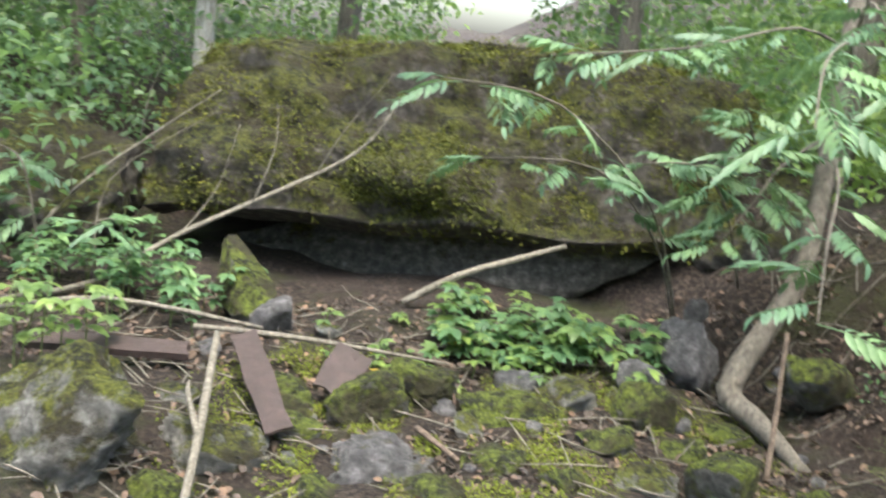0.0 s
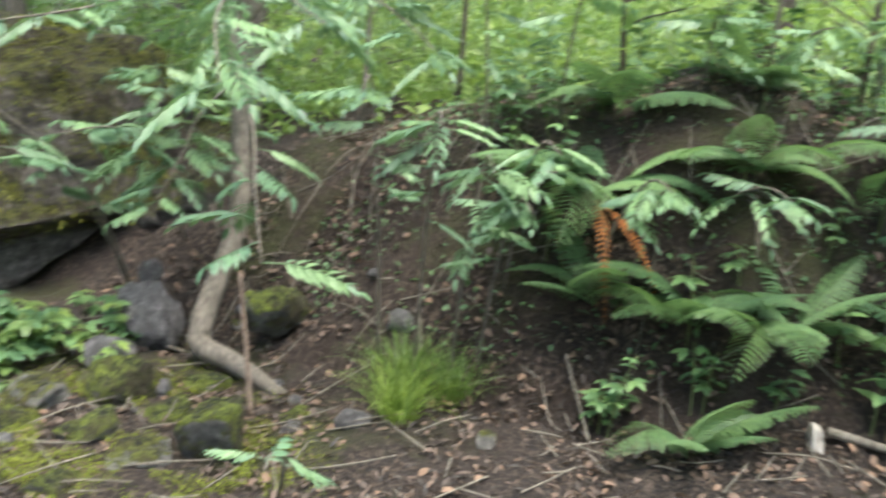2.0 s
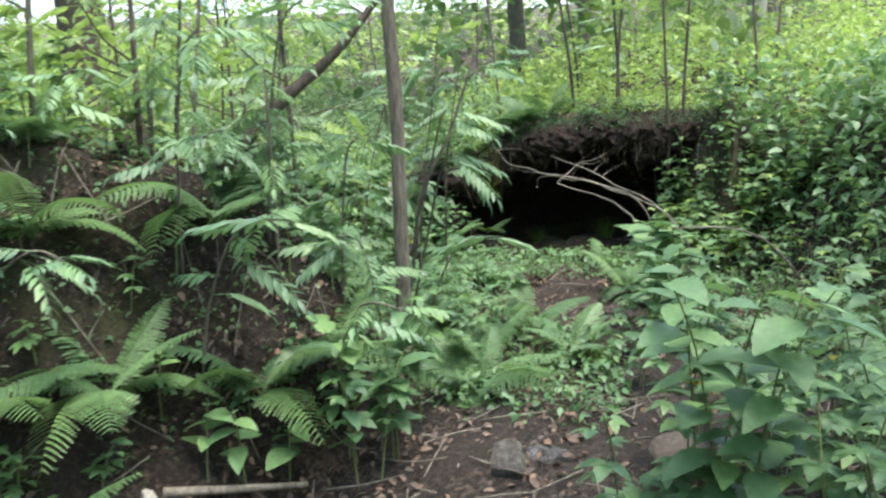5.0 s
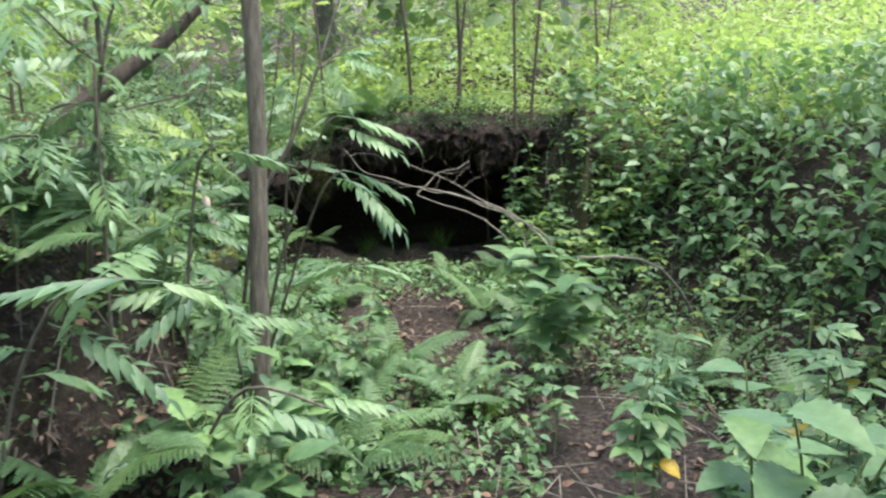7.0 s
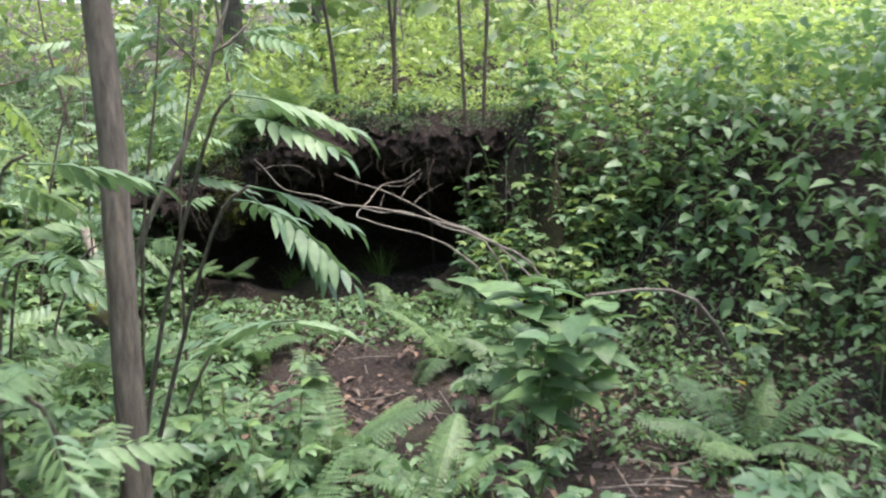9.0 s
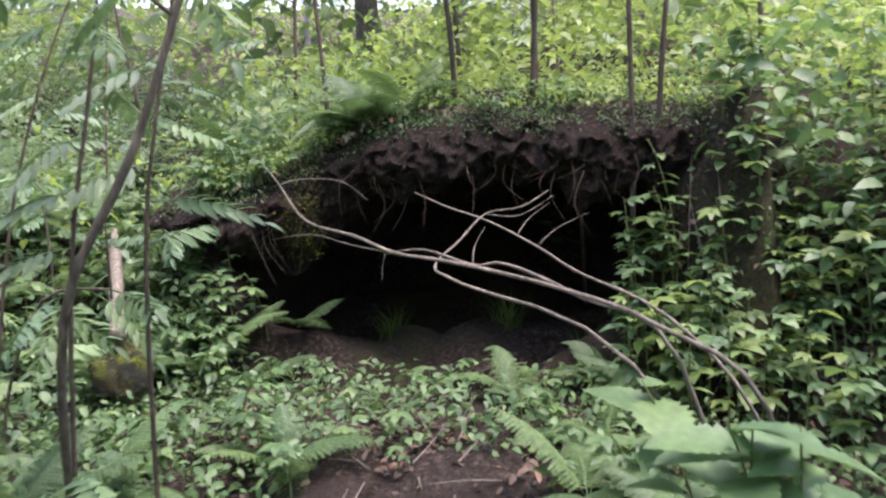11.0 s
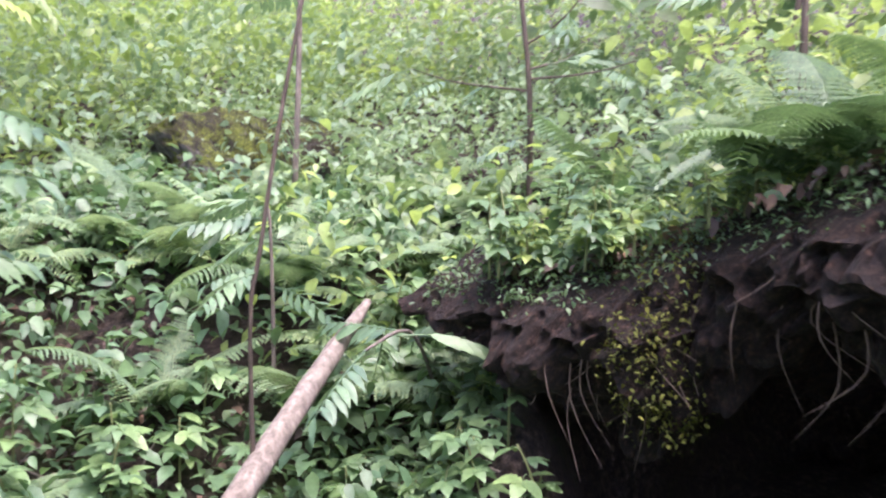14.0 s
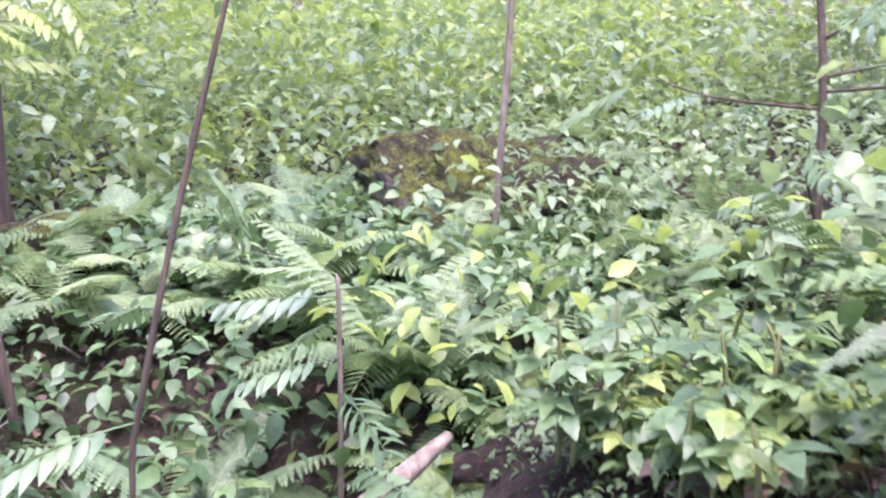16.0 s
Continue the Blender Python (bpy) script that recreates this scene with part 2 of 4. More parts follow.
def frond_data(length, pairs, spread, arch):
    """A fern frond along +y that rises and arches over; each pinna is cut into small lobes."""
    verts, faces = [], []

    def rib(s):
        return Vector((0.03 * length * math.sin(3 * s), length * s * (1 - 0.18 * arch * s), length * (0.55 * s - arch * s * s)))

    def add(points, face):
        n = len(verts)
        verts.extend(tuple(p) for p in points)
        faces.append(tuple(i + n for i in face))
    steps = 10
    for i in range(steps):
        a, b = rib(i / steps), rib((i + 1) / steps)
        r = 0.004 * (1 - 0.8 * i / steps)
        add([a + Vector((-r, 0, 0)), a + Vector((r, 0, 0)), b + Vector((r * 0.9, 0, 0)), b + Vector((-r * 0.9, 0, 0))], (0, 1, 2, 3))
    for i in range(pairs):
        s = 0.12 + 0.87 * i / pairs
        reach = spread * length * math.sin(math.pi * (0.16 + 0.8 * (s ** 0.85))) ** 0.85 * random.uniform(0.88, 1.08)
        base, ahead = rib(s), (rib(min(1, s + 0.02)) - rib(s)).normalized()
        for side in (-1, 1):
            way = (Vector((side, 0, 0)) + ahead * (0.28 + random.uniform(-0.06, 0.1)) + Vector((0, 0, -0.12))).normalized()
            cross = way.cross(Vector((0, 0, 1))).normalized() * side
            lobes = 8
            sag = Vector((0, 0, -0.22 * reach))
            for k in range(lobes):
                u0, u1 = k / lobes, (k + 1) / lobes
                h = 0.135 * reach * (1 - 0.85 * u0 ** 1.5) + 0.002
                p0, p1 = base + way * reach * u0 + sag * u0 * u0, base + way * reach * u1 + sag * u1 * u1
                out = way * (reach / lobes)
                for c in (cross, -cross):
                    add([p0, p0 + c * h + out * 0.35 + Vector((0, 0, 0.1 * h)), p0 + c * h * 0.9 + out * 0.95, p1], (0, 1, 2, 3))
    return verts, faces


def cluster_data(count, spot, size, rng, width=0.55):
    """Many small leaves: spot(rng, n) gives places; returns arrays for one mesh."""
    p = spot(rng, count)
    n = len(p)
    L = size * rng.uniform(0.55, 1.4, n)
    yaw, tip, roll = rng.uniform(0, 2 * np.pi, n), rng.normal(-0.25, 0.4, n), rng.normal(0, 0.45, n)
    ahead = np.stack([np.cos(yaw) * np.cos(tip), np.sin(yaw) * np.cos(tip), np.sin(tip)], 1)
    side = np.stack([-np.sin(yaw), np.cos(yaw), np.zeros(n)], 1)
    up = np.cross(ahead, side)
    side = side * np.cos(roll)[:, None] + up * np.sin(roll)[:, None]
    up = np.cross(ahead, side)
    rows = [(0.0, 0.0, 0.0), (0.25, 0.44, 0.09), (0.25, 0.0, 0.0), (0.25, -0.44, 0.09), (0.62, 0.42, 0.04), (0.62, 0.0, -0.05), (0.62, -0.42, 0.04), (1.0, 0.0, -0.2)]
    v = np.stack([p + ahead * (L * a)[:, None] + side * (L * width * b)[:, None] + up * (L * c)[:, None] for a, b, c in rows], 1)
    base = (np.arange(n) * 8)[:, None]
    quads = np.concatenate([base + np.array([q]) for q in ((0, 3, 2, 1), (1, 2, 5, 4), (2, 3, 6, 5), (4, 5, 6, 7))], 0)
    return v.reshape(-1, 3), quads


def stuff(name, count, spot, size, mat, seed, label, category, width=0.55):
    rng = np.random.default_rng(seed)
    v, f = cluster_data(count, spot, size, rng, width)
    ob = new(name, bulk_mesh(name, v, f, mat))
    return tagged(ob, label, category, kind="stuff")


# ---- ground ----
TOE = [(-9, 7.0, .9), (-3, 6.3, .7), (-0.5, 6.2, .7), (0.9, 5.5, .8), (1.55, 4.0, 1.0), (2.1, 2.75, 1.25), (2.75, 1.85, 1.3), (3.6, 1.2, 1.25),
       (4.5, 1.25, 1.05), (5.3, 1.9, .7), (6.3, 2.5, .5), (7.2, 2.35, .5), (7.75, 2.2, .65), (7.95, 1.95, .72), (7.95, 1.2, 1.05), (7.95, 0.25, 1.12), (7.45, -0.25, 1.1),
       (6.2, -0.95, 1.05), (4.6, -1.7, .95), (2.0, -3.0, .8), (-9, -6.5, .6)]


def toe_distance(x, y):
    """Signed distance beyond the foot of the bank, and the bank's height there."""
    best, side, high = 1e9, 1, 1
    for (ax, ay, ah), (bx, by, bh) in zip(TOE, TOE[1:]):
        ux, uy = bx - ax, by - ay
        s = ((x - ax) * ux + (y - ay) * uy) / (ux * ux + uy * uy)
        s = min(1, max(0, s))
        d = math.hypot(x - ax - s * ux, y - ay - s * uy)
        if d < best - 1e-9:
            best, side, high = d, (1 if ux * (y - ay) - uy * (x - ax) > 0 else -1), ah + s * (bh - ah)
    return best * side, high


CAVE = (8.95, 1.2, 1.1, 1.1)


def natural_height(x, y):
    d, high = toe_distance(x, y)
    wide = 1.1 if high > .8 else 1.8
    if x > 7.3 and y > -.2:
        wide = .45 + 2.6 * min(.6, max(0, y - 2.15))
    s = min(1, max(0, (d + .15) / wide))
    slope = .02 + .1 * min(1, max(0, (x - 4) / 2.5))
    rise = high * s * s * (3 - 2 * s) + slope * max(0, d - wide * .8)
    base = .05 + .02 * x + .05 * math.sin(1.7 * x + .6) * math.cos(1.3 * y) + .03 * math.sin(4.1 * x - 2.2 * y)
    if d > 0:
        base += .06 * math.sin(2.9 * x + 1.1 * y) + .04 * math.sin(5.3 * y - 1.9 * x)
    return base + min(rise, 2.8 + 3.2 * min(1, max(0, (x - 5) / 3)))


def cave(x, y):
    """Below 1 inside the hollow under the turf."""
    return (((x - CAVE[0]) / CAVE[2]) ** 4 + ((y - CAVE[1]) / CAVE[3]) ** 4) ** 0.25


def ground_height(x, y):
    h, r = natural_height(x, y), cave(x, y)
    if r < 1.1:
        s = min(1, max(0, (1.1 - r) / 0.3))
        h += (min(h, 0.2 + 0.08 * math.sin(5 * x + 3 * y)) - h) * s
    return h


def rim_top(y):
    """Height of the turf's edge along the hollow: low at one end, higher over the middle."""
    s = min(1, max(0, (2.3 - y) / 1.1))
    return 1.0 + 0.36 * s * s * (3 - 2 * s)


def roof_top(x, y):
    return max(natural_height(x, y), rim_top(y) + 0.1 * (x - 8.1)) + 0.02


def gh(x, y):
    d = toe_distance(x, y)[0]
    rough = 0.13 * math.exp(-((d - .4) / .45) ** 2) if d > -.6 else 0
    return ground_height(x, y) + rough * noise.noise(Vector((x * 2.6, y * 2.6, 8))) + rough * 0.5 * noise.noise(Vector((x * 7, y * 7, 2))) + 0.035 * noise.noise(Vector((x * 3, y * 3, 0.3))) + 0.015 * noise.noise(Vector((x * 9, y * 9, 1.3)))


def axis(lo, hi, step, far):
    inner = list(np.arange(lo, hi + 1e-6, step))
    out, d = [], step
    a = hi
    while a < far:
        d *= 1.35
        a += d
        out.append(a)
    low, d, a = [], step, lo
    while a > -far:
        d *= 1.35
        a -= d
        low.append(a)
    return low[::-1] + inner + out


def build_ground():
    xs, ys = axis(-4.5, 11, 0.075, 400), axis(-3.2, 7.5, 0.075, 400)
    verts = [(x, y, gh(x, y)) for y in ys for x in xs]
    w = len(xs)
    faces = [(j * w + i, j * w + i + 1, (j + 1) * w + i + 1, (j + 1) * w + i) for j in range(len(ys) - 1) for i in range(w - 1)]
    return tagged(new("ground", mesh_of("ground", verts, faces, SOIL)), "brown forest soil and leaf litter with an eroded bank", "ground", kind="structure")


build_ground()


def rim_edge(y):
    return 8.04 + 0.14 * noise.noise(Vector((y * 2.1, 0, 2))) + 0.06 * noise.noise(Vector((y * 6, 1, 3)))


def build_roof():
    """The turf that overhangs the hollow: a thick mat, its broken face hanging in lumps of soil and roots."""
    ys = np.linspace(-0.12, 2.55, 190)
    verts, w = [], 0
    for y in ys:
        edge, top = rim_edge(y), rim_top(y)
        thick = 0.27 + 0.1 * noise.noise(Vector((y * 1.7, 3, 0))) + 0.12 * noise.noise(Vector((y * 5, 0, 7))) + 0.12 * math.exp(-((y - 1.74) / 0.12) ** 2)
        if y > 2.1:
            thick *= max(0.3, 1 - (y - 2.1) * 1.6)
        line = []
        for k in range(26):
            x = 10.2 - (10.2 - edge) * (k / 25) ** 0.6
            line.append((x, roof_top(max(x, edge + 0.02), y) - 0.09 * (k / 25) ** 8, 0.02 + 0.03 * k / 25))
        z0 = line[-1][1]
        for k in range(1, 19):
            s = k / 18
            line.append((edge - 0.05 * math.sin(math.pi * s) + 0.12 * s * s, z0 - thick * s, 0.075))
        xa, za = line[-1][:2]
        for k in range(1, 19):
            s = k / 18
            line.append((xa + (10.2 - xa) * s, za + 0.12 * math.sin(math.pi * min(1, s * 2)) - 0.25 * s, 0.07))
        w = len(line)
        for x, z, amp in line:
            p = Vector((x, y, z))
            n1, n2, n3 = noise.noise(p * 5), noise.noise(p * 13 + Vector((4, 0, 0))), noise.noise(p * 30)
            j = amp * (n1 + 0.7 * n2 + 0.7 * n3)
            verts.append((x + j * 1.1, y + amp * 0.5 * noise.noise(p * 9 + Vector((0, 9, 0))), z + (j if amp < 0.06 else 0.8 * amp * n2)))
    faces = [(i * w + k, i * w + k + 1, (i + 1) * w + k + 1, (i + 1) * w + k) for i in range(len(ys) - 1) for k in range(w - 1)]
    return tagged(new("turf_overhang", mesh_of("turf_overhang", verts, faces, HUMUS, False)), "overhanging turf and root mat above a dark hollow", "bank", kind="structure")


build_roof()


# ---- stones ----
def stone(name, at, size, turn, mat, label, seed, lumps=0.22, detail=3, group="", sharp=0.5, category="rock"):
    bm = bmesh.new()
    bmesh.ops.create_icosphere(bm, subdivisions=detail + 1 if detail > 2 else detail, radius=1)
    rg = random.Random(seed)
    cuts = [(Vector((rg.gauss(0, 1), rg.gauss(0, 1), rg.gauss(0, 1))).normalized(), rg.uniform(0.55, 0.9)) for _ in range(9)]
    for v in bm.verts:
        c = v.co
        box = c / max(abs(c.x), abs(c.y), abs(c.z))
        c = c.lerp(box, sharp)
        for n, k in cuts:
            over = c.dot(n) - k
            if over > 0:
                c = c - n * over * 0.9
        c = c * (1 + lumps * noise.noise(c * 1.3 + Vector((seed * 7.7, 0, 0))) + lumps * 0.35 * noise.noise(c * 4 + Vector((0, seed * 3.3, 0))) + lumps * 0.3 * noise.noise(c * 9 + Vector((0, seed, 0))) + lumps * 0.2 * noise.noise(c * 20))
        v.co = Vector((c.x * size[0] / 2, c.y * size[1] / 2, c.z * size[2] / 2))
    me = bpy.data.meshes.new(name)
    bm.to_mesh(me)
    bm.free()
    me.materials.append(mat)
    me.polygons.foreach_set("use_smooth", [True] * len(me.polygons))
    ob = new(name, me)
    ob.matrix_basis = pose(*at, *turn)
    return tagged(ob, label, category, group)


def build_slab():
    """The big mossy slab: a lumpy block whose front leans back, hollow beneath its front edge."""
    bm = bmesh.new()
    bmesh.ops.create_cube(bm, size=2)
    bmesh.ops.subdivide_edges(bm, edges=bm.edges[:], cuts=40, use_grid_fill=True)
    for v in bm.verts:
        u, d, h = v.co.x, v.co.y, v.co.z
        s = (h + 1) / 2
        x = -0.1 + 1.72 * u + 0.1 * s * (1 if u < 0 else 0.1)
        front, low, top = 5.05 + 0.5 * s ** 1.6 - 0.05 * u + 0.3 * max(0, 0.12 - s) / 0.12, 0.31 + 0.1 * u + 0.09 * noise.noise(Vector((u * 3.2, d, 5))), 1.42 + 0.2 * u - 0.28 * max(0, u - 0.55) - 0.35 * max(0, -u - 0.8)
        y = front + (d + 1) * 0.95
        z = low + (top - low) * s
        p = Vector((x, y, z))
        bulge = 0.17 * noise.noise(p * 1.6) + 0.1 * noise.noise(p * 4.2) + 0.05 * noise.noise(p * 10) + 0.016 * noise.noise(p * 24)
        knob = 0.24 * math.exp(-((x + 0.22) / 0.33) ** 2 - ((z - 0.72) / 0.13) ** 2)
        p += Vector((0.5 * bulge * u, -bulge - (knob if d < 0 else 0), 0.6 * bulge * (1 if h > 0 else 0.6)))
        v.co = p
    me = bpy.data.meshes.new("boulder")
    bm.to_mesh(me)
    bm.free()
    me.materials.append(BOULDER)
    me.polygons.foreach_set("use_smooth", [True] * len(me.polygons))
    return tagged(new("boulder", me), "huge slab of broken concrete covered in olive moss", "boulder")


build_slab()
stone("foundation_block", (-0.1, 5.82, 0.03), (3.3, 1.2, 0.62), (0, -3, 0), DARKSTONE, "damp grey concrete block wedged under the mossy slab", 11, 0.07, 4, "", 0.92, "concrete block")
stone("rock", (-2.45, 5.35, 0.1), (1.1, 1.0, 1.15), (0, 8, 25), BOULDER, "brown mossy boulder half hidden behind fern", 2, 0.25, 4)
stone("rock", (1.95, 5.35, 0.5), (1.1, 1.0, 0.9), (0, 0, 30), BOULDER, "dark mossy rock at the end of the slab", 4, 0.25, 4)
stone("rock", (-0.98, 4.45, 0.14), (0.3, 0.62, 0.26), (18, 18, 38), MOSSY, "long boulder thick with yellow-green moss", 5, 0.2, 4)
stone("rock", (-0.73, 3.95, 0.12), (0.24, 0.22, 0.25), (0, 10, 30), GREY, "bare blue-grey stone among twigs", 6, 0.2, 3)
stone("rock", (-1.15, 2.62, 0.05), (0.75, 0.55, 0.6), (0, 0, 15), ROCK, "large mossy rubble block with a bolt hole", 7, 0.28, 4)
stone("rock", (-0.66, 2.78, 0.02), (0.36, 0.3, 0.3), (10, 0, 20), ROCK, "white-faced broken concrete with moss", 8, 0.25, 4)
stone("rock", (-0.22, 3.3, 0.08), (0.34, 0.28, 0.24), (0, 5, 10), MOSSY, "cushion of bright moss over a stone", 9, 0.25, 4)
stone("rock", (0.02, 3.55, 0.06), (0.36, 0.28, 0.24), (0, 0, -20), MOSSY, "cushion of bright moss over a stone", 10, 0.25, 4)
stone("rock", (0.45, 3.4, 0.0), (0.72, 0.36, 0.24), (0, -4, 8), MOSSY, "low mossy ridge of rubble", 12, 0.3, 4)
stone("rock", (-0.12, 2.85, -0.02), (0.5, 0.34, 0.24), (0, 0, 12), GREY, "grey rubble spotted with pale lichen", 13, 0.35, 4)
stone("rock", (1.2, 4.0, 0.24), (0.26, 0.3, 0.34), (0, 20, 30), GREY, "grey and purple stone leaning on the slope", 14, 0.25, 3)
stone("rock", (1.24, 4.12, 0.4), (0.12, 0.12, 0.16), (0, 10, 30), GREY, "small pale stone set on another", 15, 0.25, 3)
stone("rock", (0.96, 3.76, 0.15), (0.23, 0.2, 0.2), (0, 30, 10), GREY, "whitish stone on the slope", 16, 0.2, 3)
stone("rock", (0.92, 3.55, 0.1), (0.28, 0.26, 0.26), (0, 0, 10), MOSSY, "round mossy stone below the young tree", 17, 0.2, 3)
stone("rock", (1.12, 2.95, 0.1), (0.27, 0.26, 0.3), (0, 0, 40), MOSSY, "round mossy stone on bare earth", 18, 0.2, 3)
stone("rock", (1.72, 3.75, 0.28), (0.3, 0.28, 0.26), (0, 0, 10), MOSSY, "dark mossy stone behind the young tree", 19, 0.2, 3)
stone("rock", (2.05, 3.15, 0.35), (0.13, 0.11, 0.13), (0, 10, 10), GREY, "pale pebble on the earth slope", 20, 0.2, 2)
stone("rock", (3.62, 0.62, 0.17), (0.17, 0.15, 0.17), (0, 0, 20), DARKSTONE, "dark charred block at the foot of the bank", 21, 0.15, 3, "", 0.8)
stone("rock", (3.78, 0.5, 0.16), (0.17, 0.15, 0.1), (0, 5, 50), GREY, "flat pinkish grey stone", 22, 0.15, 3, "", 0.7)
stone("rock", (3.45, 0.42, 0.1), (0.16, 0.13, 0.08), (0, 0, 10), GREY, "flat pinkish grey stone", 23, 0.15, 3, "", 0.7)
stone("rock", (8.75, 4.5, 1.08), (1.3, 0.6, 0.5), (0, 0, 10), MOSSY, "long mossy rock on the fern slope", 24, 0.28, 4)
stone("rock", (7.0, 4.6, 0.8), (1.2, 0.6, 0.5), (0, 0, -8), MOSSY, "long mossy rock on the fern slope", 25, 0.28, 4)
rng = random.Random(5)
for i in range(34):
    x, y = rng.uniform(-1.4, 2.2), rng.uniform(2.3, 4.1)
    d = rng.uniform(0.03, 0.11)
    stone("rubble_stone", (x, y, gh(x, y) + d * 0.1), (d * 1.3, d, d * 0.9), (rng.uniform(-30, 30), 0, rng.uniform(0, 360)), rng.choice([GREY, GREY, ROCK]), "small broken stone in the litter", i + 40, 0.25, 2, "rubble below the slab")


RUBBLE = ((-.45, 3.05), (-.3, 2.62), (.1, 2.7), (.3, 3.0), (.55, 2.9), (.2, 3.25), (.75, 3.25), (.85, 3.0), (.6, 3.6), (1.05, 3.3), (-.55, 3.3), (-.9, 3.05), (-.75, 2.45), (1.3, 3.5), (.4, 3.75), (1.5, 3.05))
for i, (x, y) in enumerate(RUBBLE):
    d = rng.uniform(.12, .25)
    stone("rock", (x, y, gh(x, y) - d * .06), (d * 1.25, d, d * .75), (rng.uniform(-20, 20), rng.uniform(-20, 20), rng.uniform(0, 360)), rng.choice([MOSSY, MOSSY, ROCK, GREY]), "broken mossy stone in the rubble below the slab", i + 90, 0.3, 3, "mossy rubble")


# ---- dead wood and metal ----
def branch(name, points, radii, mat, label, twigs=(), category="branch", sides=7):
    """A fallen branch that rests on its first point; twigs are bent side shoots."""
    o = Vector(points[0])
    e = thing(name, Matrix.Translation(o), label, category)
    part("stem", tube("stem", [Vector(p) - o for p in points], radii, mat, sides), e)
    for tw in twigs:
        part("twig", tube("twig", [Vector(p) - o for p in tw], [min(radii) * 1.1 + 0.001] + [min(radii) * 0.8] * (len(tw) - 2) + [min(radii) * 0.4], mat, 5), e)
    return e


branch("fallen_branch", [(-2.0, 3.93, gh(-2, 3.93)), (-1.7, 4.25, 0.08), (-1.38, 4.55, 0.31), (-0.75, 4.84, 0.68), (-0.5, 4.93, 0.88), (-0.36, 5.05, 1.14)],
       [0.017, 0.015, 0.014, 0.012, 0.008, 0.004], DEADWOOD, "long bleached branch leaning on the mossy slab",
       [[(-1.38, 4.55, 0.31), (-1.25, 4.7, 0.55), (-1.18, 4.8, 0.9)], [(-1.05, 4.7, 0.5), (-0.98, 4.8, 0.8), (-1.02, 4.95, 1.02)],
        [(-0.75, 4.84, 0.68), (-0.62, 4.86, 0.95), (-0.4, 4.95, 1.28)], [(-1.7, 4.25, 0.08), (-1.75, 4.5, 0.55), (-1.3, 4.8, 0.95)]])
branch("fallen_branch", [(-2.3, 4.6, gh(-2.3, 4.6)), (-2.05, 4.75, 0.4), (-1.75, 4.9, 0.7), (-1.35, 5.0, 1.05)], [0.012, 0.01, 0.007, 0.003], DEADWOOD,
       "forked bleached branch against the boulder", [[(-2.05, 4.75, 0.4), (-1.95, 4.6, 0.62), (-1.6, 4.75, 0.75)], [(-1.75, 4.9, 0.7), (-1.72, 4.9, 0.95), (-1.66, 4.95, 1.2)]])
branch("fallen_branch", [(-0.17, 4.54, 0.12), (0.1, 4.58, 0.3), (0.4, 4.65, 0.42), (0.65, 4.7, 0.52)], [0.022, 0.02, 0.018, 0.012], DEADWOOD, "thick bleached branch lying before the hollow slab")
branch("fallen_stick", [(-0.62, 2.2, 0.02), (-0.68, 2.6, 0.17), (-0.8, 3.2, 0.3)], [0.013, 0.016, 0.014], DEADWOOD, "pale peeled stick propped on rubble", [[(-0.68, 2.6, 0.17), (-0.78, 2.8, 0.22), (-0.82, 2.95, 0.2)]])
branch("fallen_stick", [(-0.95, 3.4, 0.24), (-0.5, 3.55, 0.2), (0.1, 3.72, 0.12)], [0.012, 0.012, 0.006], DEADWOOD, "pale stick lying across the rubble")
branch("fallen_stick", [(-1.8, 3.3, 0.2), (-1.3, 3.4, 0.3), (-0.7, 3.55, 0.22)], [0.012, 0.012, 0.008], DEADWOOD, "pale stick lying across the rubble")
branch("fallen_stick", [(-0.1, 4.0, 0.06), (0.12, 3.72, 0.1)], [0.02, 0.022], ROOT, "short rotten stick in the litter")
branch("fallen_stick", [(0.0, 3.15, 0.06), (0.16, 2.85, 0.1)], [0.014, 0.008], ROOT, "short rotten stick in the litter")
branch("fallen_stick", [(1.3, 3.05, 0.1), (1.38, 3.3, 0.3), (1.43, 3.5, 0.55)], [0.012, 0.011, 0.008], ROOT, "thin dead stem beside the young tree")
branch("fallen_stick", [(2.3, 2.2, gh(2.3, 2.2) + .02), (2.42, 2.5, gh(2.42, 2.5) + .05)], [0.006, 0.004], DEADWOOD, "dry stalk on the bank")


def plank(name, a, b, width, thick, mat, label, category, roll=0.0):
    a, b = Vector(a), Vector(b)
    bm = bmesh.new()
    bmesh.ops.create_cube(bm, size=1)
    L = (b - a).length
    bmesh.ops.scale(bm, vec=(width, L, thick), verts=bm.verts)
    bmesh.ops.subdivide_edges(bm, edges=bm.edges[:], cuts=5, use_grid_fill=True)
    for v in bm.verts:
        v.co += Vector((noise.noise(v.co * 8) * 0.01, noise.noise(v.co * 14) * 0.02, noise.noise(v.co * 6 + Vector((3, 0, 0))) * 0.008))
    bmesh.ops.bevel(bm, geom=[e for e in bm.edges if len(e.link_faces) == 2 and e.calc_face_angle() > 1], offset=0.003, segments=1)
    me = bpy.data.meshes.new(name)
    bm.to_mesh(me)
    bm.free()
    me.materials.append(mat)
    ob = new(name, me)
    ob.matrix_basis = Matrix.Translation((a + b) / 2) @ (b - a).to_track_quat("Y", "Z").to_matrix().to_4x4() @ pose(0, 0, 0, 0, roll, 0)
    return tagged(ob, label, category)


